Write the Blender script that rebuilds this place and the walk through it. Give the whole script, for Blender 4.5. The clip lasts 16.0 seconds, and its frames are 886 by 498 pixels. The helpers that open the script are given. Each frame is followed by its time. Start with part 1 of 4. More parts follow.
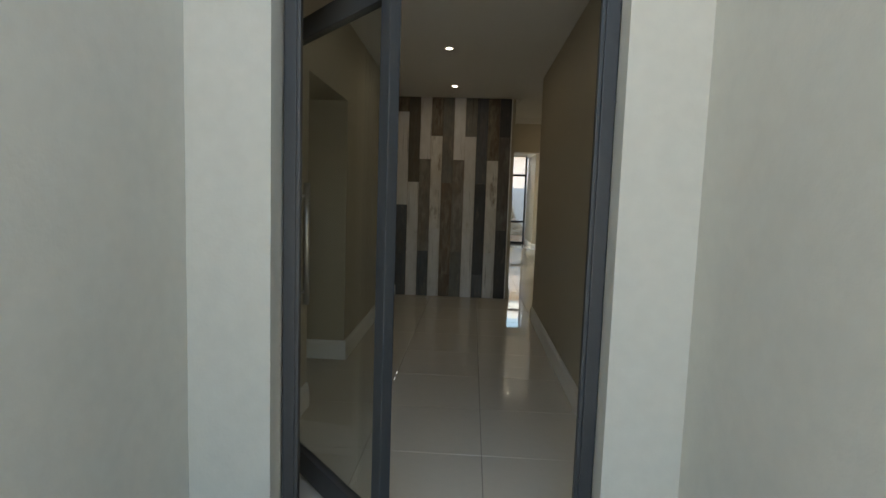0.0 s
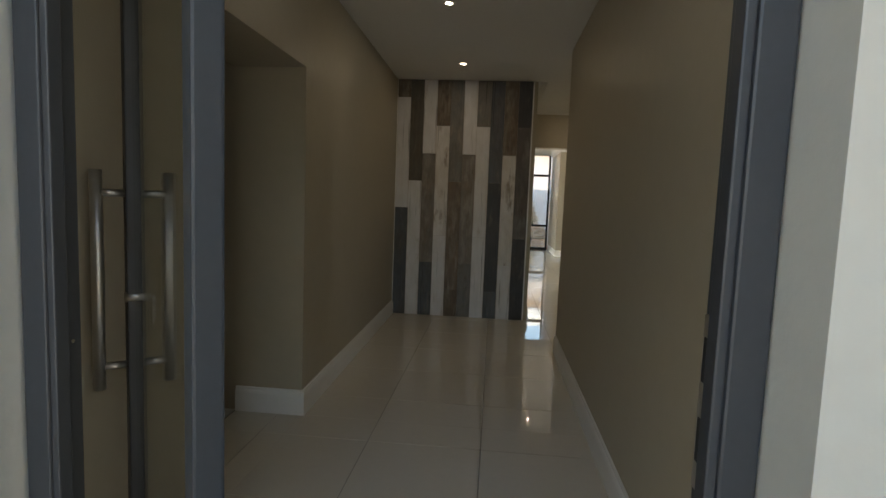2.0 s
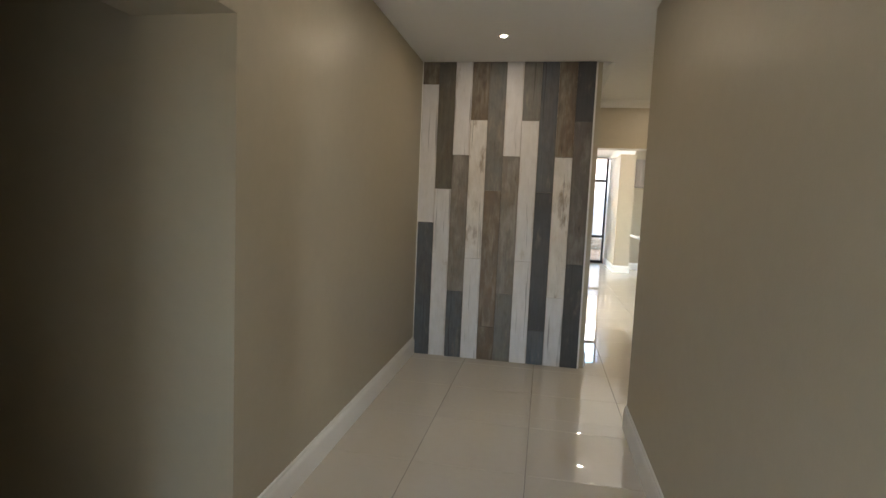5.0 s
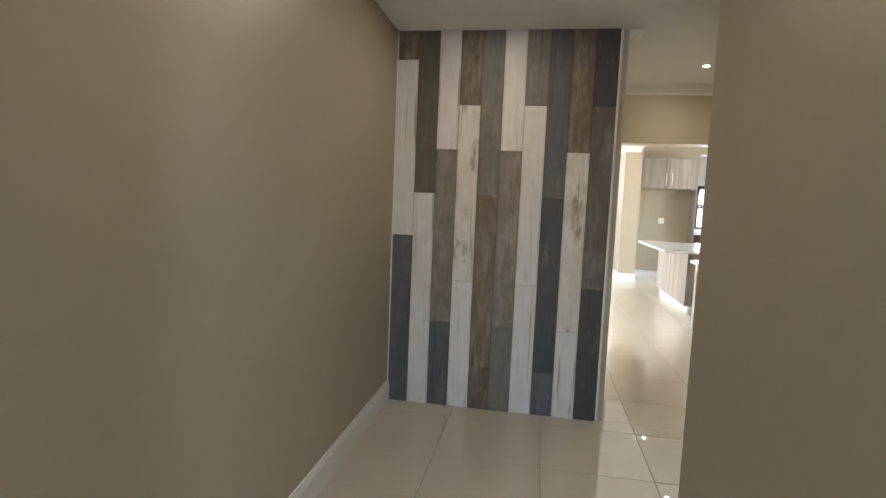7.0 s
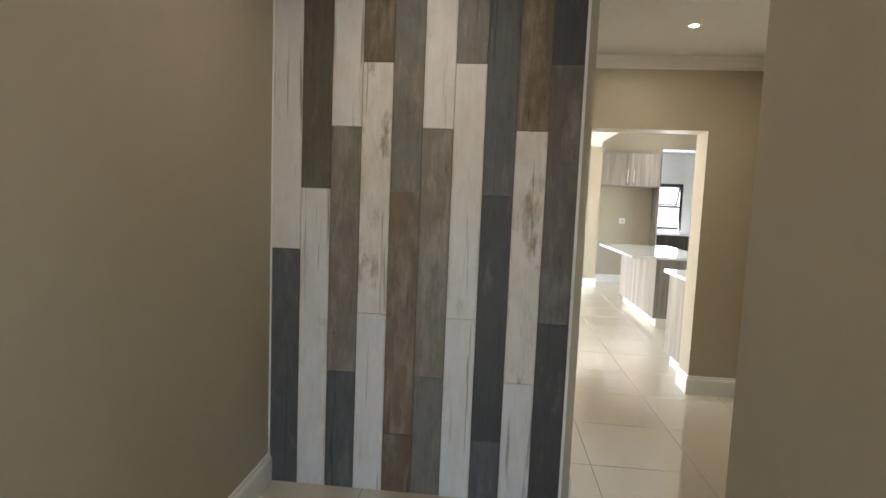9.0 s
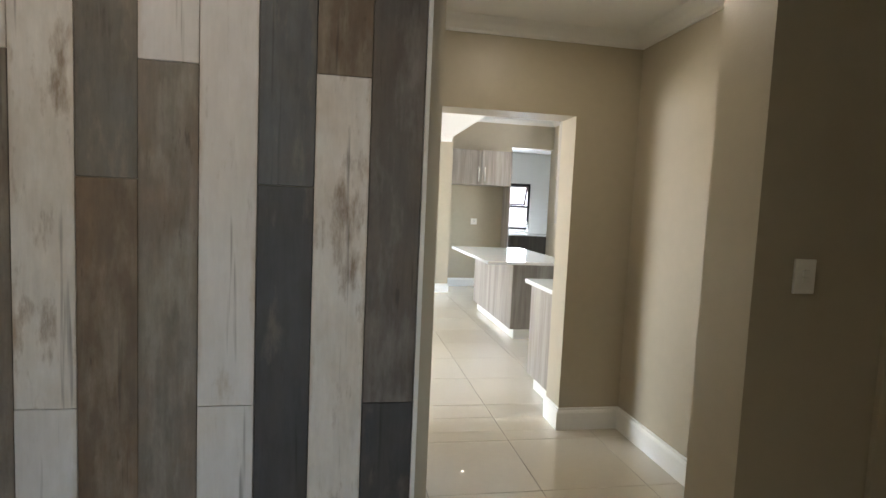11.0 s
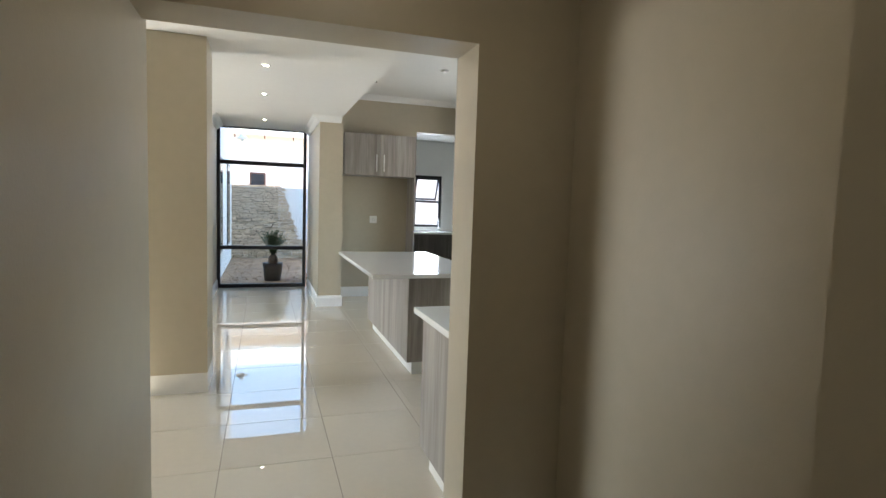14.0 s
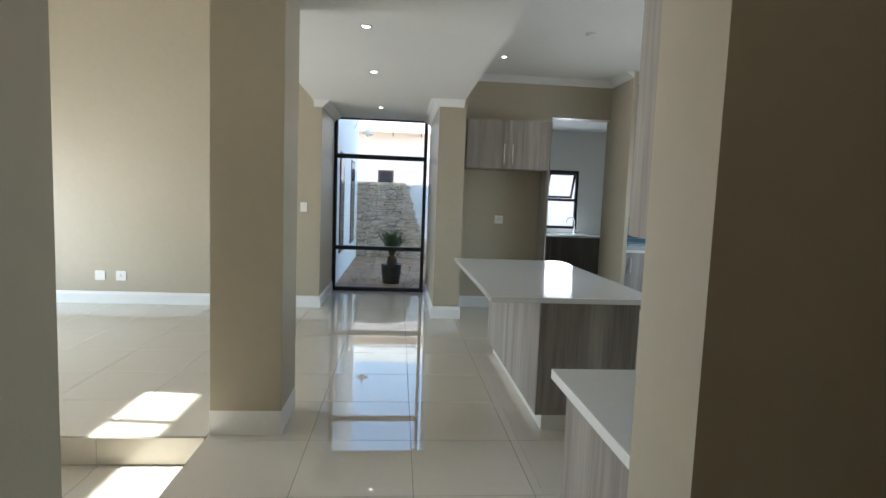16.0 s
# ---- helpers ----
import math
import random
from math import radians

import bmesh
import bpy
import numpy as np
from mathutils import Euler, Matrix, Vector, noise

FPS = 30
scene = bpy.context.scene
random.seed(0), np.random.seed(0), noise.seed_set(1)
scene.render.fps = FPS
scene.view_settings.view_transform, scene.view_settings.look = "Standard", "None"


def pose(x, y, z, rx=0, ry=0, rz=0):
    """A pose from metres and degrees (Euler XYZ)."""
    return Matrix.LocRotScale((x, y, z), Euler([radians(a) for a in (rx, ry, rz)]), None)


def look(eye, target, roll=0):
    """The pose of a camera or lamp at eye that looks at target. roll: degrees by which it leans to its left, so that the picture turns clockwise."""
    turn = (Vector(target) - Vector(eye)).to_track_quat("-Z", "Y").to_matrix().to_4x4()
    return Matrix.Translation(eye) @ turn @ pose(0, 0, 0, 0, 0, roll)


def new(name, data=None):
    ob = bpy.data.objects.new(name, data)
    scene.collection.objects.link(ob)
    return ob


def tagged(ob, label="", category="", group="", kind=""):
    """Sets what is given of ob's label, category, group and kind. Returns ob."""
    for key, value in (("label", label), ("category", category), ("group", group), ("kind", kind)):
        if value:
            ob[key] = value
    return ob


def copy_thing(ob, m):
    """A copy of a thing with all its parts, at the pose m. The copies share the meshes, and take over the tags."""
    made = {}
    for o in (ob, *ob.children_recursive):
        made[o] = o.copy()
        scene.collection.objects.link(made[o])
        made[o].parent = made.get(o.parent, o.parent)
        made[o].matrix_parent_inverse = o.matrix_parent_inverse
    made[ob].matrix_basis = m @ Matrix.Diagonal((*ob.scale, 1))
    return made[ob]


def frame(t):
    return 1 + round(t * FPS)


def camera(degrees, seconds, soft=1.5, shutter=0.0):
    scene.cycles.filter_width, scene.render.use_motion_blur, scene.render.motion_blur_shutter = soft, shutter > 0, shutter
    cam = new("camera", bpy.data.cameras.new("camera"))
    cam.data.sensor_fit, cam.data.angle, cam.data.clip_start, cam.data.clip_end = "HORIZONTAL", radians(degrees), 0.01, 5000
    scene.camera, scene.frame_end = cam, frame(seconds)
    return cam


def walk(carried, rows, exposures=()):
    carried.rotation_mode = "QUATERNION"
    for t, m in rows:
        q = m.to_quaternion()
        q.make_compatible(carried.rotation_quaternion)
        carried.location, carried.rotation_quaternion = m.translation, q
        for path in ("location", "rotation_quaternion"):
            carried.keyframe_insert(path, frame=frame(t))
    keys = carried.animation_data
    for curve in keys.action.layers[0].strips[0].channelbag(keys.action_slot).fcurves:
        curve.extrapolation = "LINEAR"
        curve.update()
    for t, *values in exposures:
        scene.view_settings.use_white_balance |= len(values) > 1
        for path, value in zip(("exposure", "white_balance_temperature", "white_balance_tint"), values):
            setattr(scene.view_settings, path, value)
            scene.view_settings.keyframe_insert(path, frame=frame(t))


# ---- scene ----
cam = camera(79.0, 16.0)
PATH = [
    (0, (0.239, -0.078, 1.302), (0.137, 1.911, 1.113), 1.9),
    (0.5, (0.282, 0.183, 1.299), (0.165, 2.17, 1.111), 2.1),
    (1, (0.283, 0.478, 1.296), (0.151, 2.465, 1.111), 2.0),
    (1.5, (0.322, 0.765, 1.31), (0.164, 2.75, 1.124), 2.1),
    (2, (0.352, 1.047, 1.31), (0.167, 3.029, 1.124), 2.2),
    (2.5, (0.367, 1.301, 1.311), (0.145, 3.28, 1.126), 2.2),
    (3, (0.384, 1.54, 1.326), (0.126, 3.514, 1.141), 2.3),
    (3.5, (0.413, 1.734, 1.336), (0.12, 3.703, 1.151), 2.3),
    (4, (0.416, 1.895, 1.33), (0.078, 3.858, 1.148), 2.3),
    (4.5, (0.394, 2.08, 1.361), (0.027, 4.037, 1.181), 2.5),
    (7, (0.245, 3.304, 1.454), (-0.096, 5.267, 1.273), 2.4),
    (7.5, (0.266, 3.588, 1.454), (-0.068, 5.552, 1.274), 2.4),
    (8, (0.304, 3.886, 1.454), (-0.005, 5.853, 1.275), 2.4),
    (10.5, (0.383, 5.207, 1.484), (0.571, 7.19, 1.3095), 2.4),
    (11, (0.504, 5.477, 1.464), (0.853, 7.44, 1.306), 2.5),
    (11.5, (0.592, 5.667, 1.467), (1.064, 7.605, 1.314), 2.4),
    (12, (0.681, 5.88, 1.473), (1.295, 7.778, 1.321), 2.0),
    (12.5, (0.808, 6.102, 1.468), (1.471, 7.983, 1.318), 2.0),
    (13, (0.929, 6.346, 1.466), (1.595, 8.225, 1.312), 1.8),
    (13.5, (1.036, 6.577, 1.466), (1.7, 8.458, 1.312), 2.0),
    (14, (1.162, 6.857, 1.467), (1.795, 8.747, 1.305), 1.9),
    (14.5, (1.248, 7.13, 1.464), (1.808, 9.043, 1.297), 1.9),
    (15, (1.327, 7.425, 1.467), (1.784, 9.364, 1.295), 2.0),
    (15.5, (1.403, 7.7, 1.466), (1.72, 9.667, 1.286), 2.1),
    (16, (1.43, 7.982, 1.448), (1.599, 9.966, 1.266), 2.2),
]
EXPOSURES = [(0, 2.05, 7200, 6), (1.5, 2.1, 7200, 7), (2.5, 2.5, 7200, 10), (3.5, 3.1, 7100, 11), (4.5, 3.65, 6900, 11), (7.0, 4.0, 6500, 10),
             (8.0, 4.05, 6500, 10), (10.5, 3.8, 6200, 9), (11.5, 3.65, 6200, 9), (12.5, 3.42, 6300, 9), (13.5, 3.02, 6250, 8), (14.5, 2.62, 6100, 6), (16, 2.25, 5900, 5)]
walk(cam, [(t, look(eye, target, roll)) for t, eye, target, roll in PATH], EXPOSURES)

# ---- light ----
SUN = Vector((1.0, -0.10, -0.85)).normalized()
world = bpy.data.worlds.new("world")
scene.world = world
world.use_nodes = True
sky = world.node_tree.nodes.new("ShaderNodeTexSky")
sky.sky_type, sky.sun_disc = "NISHITA", False
sky.sun_elevation = math.asin(-SUN.z)
sky.sun_rotation = math.atan2(-SUN.x, -SUN.y)
back = world.node_tree.nodes["Background"]
back.inputs[1].default_value = 0.15
world.node_tree.links.new(sky.outputs[0], back.inputs[0])
sun = new("sun", bpy.data.lights.new("sun", "SUN"))
sun.data.energy, sun.data.angle, sun.data.color = 5.0, radians(0.5), (1.0, 0.94, 0.86)
sun.matrix_world = look((0, 0, 12), Vector((0, 0, 12)) + SUN)


def area_lamp(name, eye, target, wide, high, watts, color=(0.86, 0.93, 1.0)):
    lamp = new(name, bpy.data.lights.new(name, "AREA"))
    lamp.data.shape, lamp.data.size, lamp.data.size_y = "RECTANGLE", wide, high
    lamp.data.energy, lamp.data.color = watts, color
    lamp.matrix_world = look(eye, target)
    return lamp


# fill lamp in an added, unseen door opening, lights the living room
area_lamp("living_fill", (-4.45, 12.6, 1.0), (0, 12.6, 0.9), 2.4, 1.9, 24)
# fill lamp in an added window opening, brightens the passage jamb
area_lamp("jamb_fill", (-4.45, 9.75, 2.3), (2, 9.4, 1.6), 0.85, 1.15, 3)
# warm lamp added in the doorway, boosts the daylight reaching the hall
area_lamp("entrance_fill", (0.135, 1.86, 1.05), (0.135, 6, 0.9), 1.1, 2.0, 0.46, (1.0, 0.92, 0.8))
# kitchen fill lamp in an opening added for it, out of view
area_lamp("kitchen_fill", (6.15, 12.2, 1.6), (2, 12.2, 0.8), 2.2, 1.0, 8)
area_lamp("scullery_skylight", (4.515, 17.97, 1.54), (4.3, 14, 1.2), 0.5, 1.0, 3)
area_lamp("bedroom_skylight", (4.46, 7.98, 1.5), (2.4, 6.6, 0.6), 0.7, 1.0, 4)

# ---- materials ----
def nodes_of(name):
    m = bpy.data.materials.new(name)
    m.use_nodes = True
    nt = m.node_tree
    return m, nt, nt.nodes["Principled BSDF"]


def surface(name, color, rough=0.5, metal=0.0, vary=0.08, scale=3.0, bump=0.0, bump_scale=60.0, stretch=(1, 1, 1), per_piece=0.0, coat=0.0, rough_vary=0.08):
    m, nt, b = nodes_of(name)
    N, L = nt.nodes, nt.links
    co = N.new("ShaderNodeTexCoord")
    mp = N.new("ShaderNodeMapping")
    mp.inputs["Scale"].default_value = stretch
    L.new(co.outputs["Object"], mp.inputs[0])
    n1, n2 = N.new("ShaderNodeTexNoise"), N.new("ShaderNodeTexNoise")
    for n, s in ((n1, scale), (n2, scale * 11)):
        n.inputs["Scale"].default_value = s
        n.inputs["Detail"].default_value = 5
        L.new(mp.outputs[0], n.inputs["Vector"])
    add = N.new("ShaderNodeMath")
    add.operation = "ADD"
    L.new(n1.outputs[0], add.inputs[0])
    L.new(n2.outputs[0], add.inputs[1])
    last = add.outputs[0]
    if per_piece:
        info = N.new("ShaderNodeObjectInfo")
        mul = N.new("ShaderNodeMath")
        mul.operation = "MULTIPLY_ADD"
        mul.inputs[1].default_value = per_piece
        L.new(info.outputs["Random"], mul.inputs[0])
        L.new(last, mul.inputs[2])
        last = mul.outputs[0]
    ramp = N.new("ShaderNodeMapRange")
    ramp.inputs["From Min"].default_value, ramp.inputs["From Max"].default_value = 0.6, 1.4 + per_piece
    ramp.inputs["To Min"].default_value, ramp.inputs["To Max"].default_value = 1 - vary, 1 + vary
    L.new(last, ramp.inputs["Value"])
    mix = N.new("ShaderNodeVectorMath")
    mix.operation = "SCALE"
    mix.inputs[0].default_value = color
    L.new(ramp.outputs[0], mix.inputs["Scale"])
    L.new(mix.outputs[0], b.inputs["Base Color"])
    rr = N.new("ShaderNodeMapRange")
    rr.inputs["To Min"].default_value, rr.inputs["To Max"].default_value = max(0.0, rough - rough_vary * rough * 2), min(1.0, rough + rough_vary * rough * 2)
    L.new(n1.outputs[0], rr.inputs["Value"])
    L.new(rr.outputs[0], b.inputs["Roughness"])
    b.inputs["Metallic"].default_value = metal
    b.inputs["Coat Weight"].default_value = coat
    if bump:
        nb, bp = N.new("ShaderNodeTexNoise"), N.new("ShaderNodeBump")
        nb.inputs["Scale"].default_value = bump_scale
        nb.inputs["Detail"].default_value = 4
        L.new(mp.outputs[0], nb.inputs["Vector"])
        bp.inputs["Strength"].default_value = bump
        bp.inputs["Distance"].default_value = 0.004
        L.new(nb.outputs[0], bp.inputs["Height"])
        L.new(bp.outputs[0], b.inputs["Normal"])
    return m


def plank_wood(name, base, worn, amount, rough=0.5, tone=(1.16, 1.02, 0.88), mottle=0.3):
    """Aged, painted board: long grain, scuffs of a second colour, cracks."""
    m, nt, b = nodes_of(name)
    N, L = nt.nodes, nt.links
    co, info = N.new("ShaderNodeTexCoord"), N.new("ShaderNodeObjectInfo")
    off = N.new("ShaderNodeVectorMath")
    off.operation = "MULTIPLY_ADD"
    off.inputs[1].default_value = (17, 5, 31)
    L.new(info.outputs["Random"], off.inputs[0])
    L.new(co.outputs["Object"], off.inputs[2])

    def noise_of(stretch, scale, detail=6):
        mp, n = N.new("ShaderNodeMapping"), N.new("ShaderNodeTexNoise")
        mp.inputs["Scale"].default_value = stretch
        L.new(off.outputs[0], mp.inputs[0])
        n.inputs["Scale"].default_value, n.inputs["Detail"].default_value = scale, detail
        n.inputs["Roughness"].default_value = 0.65
        L.new(mp.outputs[0], n.inputs["Vector"])
        return n.outputs[0]

    grain = noise_of((1, 1, 0.12), 55)
    scuff = noise_of((1, 1, 0.28), 13, 8)
    cloud = noise_of((1, 1, 0.5), 7)
    chatter = noise_of((1, 1, 0.55), 15, 9)
    crack = noise_of((1, 1, 0.035), 30, 3)
    r = N.new("ShaderNodeMapRange")
    r.inputs["From Min"].default_value, r.inputs["From Max"].default_value = 0.62 - amount, 0.72 - amount * 0.5
    L.new(scuff, r.inputs["Value"])
    cl = N.new("ShaderNodeMapRange")
    cl.inputs["From Min"].default_value, cl.inputs["From Max"].default_value = 0.38, 0.64
    L.new(cloud, cl.inputs["Value"])
    m0 = N.new("ShaderNodeMix")
    m0.data_type = "RGBA"
    m0.inputs["A"].default_value = (*base, 1)
    m0.inputs["B"].default_value = (base[0] * tone[0], base[1] * tone[1], base[2] * tone[2], 1)
    L.new(cl.outputs[0], m0.inputs["Factor"])
    m1 = N.new("ShaderNodeMix")
    m1.data_type = "RGBA"
    m1.inputs["B"].default_value = (*worn, 1)
    L.new(m0.outputs["Result"], m1.inputs["A"])
    L.new(r.outputs[0], m1.inputs["Factor"])
    # brown stain creeping in from the board's long edges
    sep, mid, ab, edge = N.new("ShaderNodeSeparateXYZ"), N.new("ShaderNodeMath"), N.new("ShaderNodeMath"), N.new("ShaderNodeMapRange")
    mid.operation, ab.operation = "SUBTRACT", "ABSOLUTE"
    mid.inputs[1].default_value = 0.5
    L.new(co.outputs["Generated"], sep.inputs[0])
    L.new(sep.outputs["X"], mid.inputs[0])
    L.new(mid.outputs[0], ab.inputs[0])
    wob = N.new("ShaderNodeMath")
    wob.operation = "MULTIPLY_ADD"
    wob.inputs[1].default_value = 0.55
    L.new(scuff, wob.inputs[0])
    L.new(ab.outputs[0], wob.inputs[2])
    edge.inputs["From Min"].default_value, edge.inputs["From Max"].default_value, edge.inputs["To Max"].default_value = 0.70, 0.86, 0.6
    L.new(wob.outputs[0], edge.inputs["Value"])
    m2 = N.new("ShaderNodeMix")
    m2.data_type = "RGBA"
    m2.inputs["B"].default_value = (base[0] * 0.62 + 0.02, base[1] * 0.50 + 0.012, base[2] * 0.40 + 0.008, 1)
    L.new(m1.outputs["Result"], m2.inputs["A"])
    L.new(edge.outputs[0], m2.inputs["Factor"])
    # broken dark flakes along the grain
    flake, fl = noise_of((1, 1, 0.16), 48, 9), N.new("ShaderNodeMapRange")
    fl.inputs["From Min"].default_value, fl.inputs["From Max"].default_value, fl.inputs["To Max"].default_value = 0.60, 0.68, 0.25 + amount * 3
    L.new(flake, fl.inputs["Value"])
    gate = N.new("ShaderNodeMath")
    gate.operation = "MULTIPLY"
    L.new(fl.outputs[0], gate.inputs[0])
    L.new(cl.outputs[0], gate.inputs[1])
    m3 = N.new("ShaderNodeMix")
    m3.data_type = "RGBA"
    m3.inputs["B"].default_value = (base[0] * 0.35, base[1] * 0.29, base[2] * 0.24, 1)
    L.new(m2.outputs["Result"], m3.inputs["A"])
    L.new(gate.outputs[0], m3.inputs["Factor"])
    m1 = m3
    sh = N.new("ShaderNodeMath")
    sh.operation = "ADD"
    L.new(grain, sh.inputs[0])
    L.new(chatter, sh.inputs[1])
    mr = N.new("ShaderNodeMapRange")
    mr.inputs["From Min"].default_value, mr.inputs["From Max"].default_value = 0.65, 1.35
    mr.inputs["To Min"].default_value, mr.inputs["To Max"].default_value = 1 - mottle, 1 + mottle * 0.85
    L.new(sh.outputs[0], mr.inputs["Value"])
    cr = N.new("ShaderNodeMapRange")
    cr.inputs["From Min"].default_value, cr.inputs["From Max"].default_value = 0.30, 0.38
    cr.inputs["To Min"].default_value, cr.inputs["To Max"].default_value = 0.5, 1.0
    L.new(crack, cr.inputs["Value"])
    both = N.new("ShaderNodeMath")
    both.operation = "MULTIPLY"
    L.new(mr.outputs[0], both.inputs[0])
    L.new(cr.outputs[0], both.inputs[1])
    sc = N.new("ShaderNodeVectorMath")
    sc.operation = "SCALE"
    L.new(m1.outputs["Result"], sc.inputs[0])
    L.new(both.outputs[0], sc.inputs["Scale"])
    L.new(sc.outputs[0], b.inputs["Base Color"])
    b.inputs["Roughness"].default_value = rough
    bp = N.new("ShaderNodeBump")
    bp.inputs["Strength"].default_value, bp.inputs["Distance"].default_value = 0.3, 0.002
    L.new(sh.outputs[0], bp.inputs["Height"])
    L.new(bp.outputs[0], b.inputs["Normal"])
    return m


def laminate(name, dark, light, axis_stretch):
    """Wood-grain melamine with soft bands along the grain."""
    m, nt, b = nodes_of(name)
    N, L = nt.nodes, nt.links
    co, mp = N.new("ShaderNodeTexCoord"), N.new("ShaderNodeMapping")
    mp.inputs["Scale"].default_value = axis_stretch
    L.new(co.outputs["Object"], mp.inputs[0])
    a, c = N.new("ShaderNodeTexNoise"), N.new("ShaderNodeTexNoise")
    a.inputs["Scale"].default_value, a.inputs["Detail"].default_value = 9, 4
    c.inputs["Scale"].default_value, c.inputs["Detail"].default_value = 70, 5
    L.new(mp.outputs[0], a.inputs["Vector"])
    L.new(mp.outputs[0], c.inputs["Vector"])
    ad = N.new("ShaderNodeMath")
    ad.operation = "MULTIPLY_ADD"
    ad.inputs[1].default_value = 0.45
    L.new(c.outputs[0], ad.inputs[0])
    L.new(a.outputs[0], ad.inputs[2])
    r = N.new("ShaderNodeValToRGB")
    r.color_ramp.elements[0].position, r.color_ramp.elements[1].position = 0.5, 0.95
    r.color_ramp.elements[0].color, r.color_ramp.elements[1].color = (*dark, 1), (*light, 1)
    L.new(ad.outputs[0], r.inputs[0])
    L.new(r.outputs[0], b.inputs["Base Color"])
    b.inputs["Roughness"].default_value = 0.38
    return m


def clear_glass(name):
    m, nt, b = nodes_of(name)
    N, L = nt.nodes, nt.links
    t, g, mx, f = N.new("ShaderNodeBsdfTransparent"), N.new("ShaderNodeBsdfGlossy"), N.new("ShaderNodeMixShader"), N.new("ShaderNodeLayerWeight")
    pw, sc = N.new("ShaderNodeMath"), N.new("ShaderNodeMath")
    pw.operation, sc.operation = "POWER", "MULTIPLY_ADD"
    pw.inputs[1].default_value, sc.inputs[1].default_value, sc.inputs[2].default_value = 4.0, 0.6, 0.035
    t.inputs[0].default_value = (0.93, 0.95, 0.94, 1)
    g.inputs["Roughness"].default_value = 0.0
    f.inputs["Blend"].default_value = 0.5
    L.new(f.outputs["Facing"], pw.inputs[0])
    L.new(pw.outputs[0], sc.inputs[0])
    L.new(sc.outputs[0], mx.inputs[0])
    L.new(t.outputs[0], mx.inputs[1])
    L.new(g.outputs[0], mx.inputs[2])
    L.new(mx.outputs[0], N["Material Output"].inputs[0])
    return m


def glowing(name, color, strength):
    m, nt, b = nodes_of(name)
    b.inputs["Emission Color"].default_value = (*color, 1)
    b.inputs["Emission Strength"].default_value = strength
    return m


WALL = surface("taupe_wall_paint", (0.43, 0.38, 0.286), 0.42, vary=0.04, scale=1.3, bump=0.12, bump_scale=90)
PORCH = surface("porch_wall_plaster", (0.66, 0.63, 0.55), 0.7, vary=0.05, scale=1.7, bump=0.2, bump_scale=70)
WHITE = surface("white_gloss_paint", (0.82, 0.81, 0.78), 0.3, vary=0.03, scale=4)
CEIL = surface("white_ceiling_paint", (0.8, 0.79, 0.76), 0.75, vary=0.02, scale=2, bump=0.05)
TILE = surface("cream_polished_porcelain", (0.65, 0.60, 0.505), 0.014, vary=0.03, scale=2.2, per_piece=0.12, rough_vary=0.3)
TILE.node_tree.nodes["Principled BSDF"].inputs["Specular IOR Level"].default_value = 1.0
GROUT = surface("grey_grout", (0.23, 0.21, 0.18), 0.9, vary=0.15, scale=20)
FRAME = surface("charcoal_aluminium", (0.05, 0.053, 0.058), 0.45, metal=0.1, vary=0.08, scale=8)
BLACKA = surface("black_aluminium", (0.02, 0.02, 0.023), 0.4, metal=0.2, vary=0.1, scale=8)
STEEL = surface("brushed_steel", (0.6, 0.58, 0.55), 0.4, metal=1.0, vary=0.06, scale=40)
SATIN = surface("satin_nickel", (0.82, 0.81, 0.78), 0.45, metal=0.4, vary=0.04, scale=30)
CHROME = surface("chrome", (0.75, 0.75, 0.76), 0.1, metal=1.0, vary=0.02, scale=10)
PLASTIC = surface("white_plastic", (0.8, 0.79, 0.75), 0.35, vary=0.02, scale=6)
DARKSLOT = surface("near_black", (0.03, 0.03, 0.03), 0.6, vary=0.1, scale=10)
QUARTZ = surface("white_quartz", (0.8, 0.8, 0.79), 0.09, vary=0.03, scale=30)
LAM = laminate("grey_oak_laminate", (0.19, 0.165, 0.145), (0.40, 0.37, 0.335), (1, 1, 0.05))
LAMD = laminate("dark_oak_laminate", (0.05, 0.045, 0.042), (0.12, 0.105, 0.095), (1, 1, 0.05))
GLASS = clear_glass("window_glass")
BULB = glowing("downlight_bulb", (1.0, 0.93, 0.82), 14)
GREYT = surface("blue_grey_wall_tile", (0.07, 0.15, 0.21), 0.12, vary=0.12, scale=5, per_piece=0.6)
W_WHITE = plank_wood("whitewashed_board", (0.69, 0.68, 0.69), (0.52, 0.48, 0.44), 0.0, tone=(0.93, 0.91, 0.88), mottle=0.09)
W_WORN = plank_wood("worn_whitewashed_board", (0.70, 0.68, 0.66), (0.27, 0.21, 0.16), 0.08, tone=(0.88, 0.84, 0.79), mottle=0.14)
W_BROWN = plank_wood("brown_board", (0.125, 0.097, 0.07), (0.24, 0.205, 0.16), 0.17)
W_TAUPE = plank_wood("weathered_taupe_board", (0.18, 0.16, 0.14), (0.27, 0.25, 0.22), 0.17)
W_UMBER = plank_wood("weathered_umber_board", (0.15, 0.115, 0.085), (0.25, 0.21, 0.165), 0.16)
W_ASH = plank_wood("ash_brown_board", (0.105, 0.095, 0.088), (0.19, 0.175, 0.165), 0.13)
W_GREY = plank_wood("grey_green_board", (0.15, 0.15, 0.145), (0.24, 0.21, 0.175), 0.08)
W_OLIVE = plank_wood("dark_olive_board", (0.105, 0.097, 0.08), (0.17, 0.155, 0.13), 0.06)
W_SLATE = plank_wood("slate_board", (0.085, 0.094, 0.108), (0.16, 0.148, 0.135), 0.06)
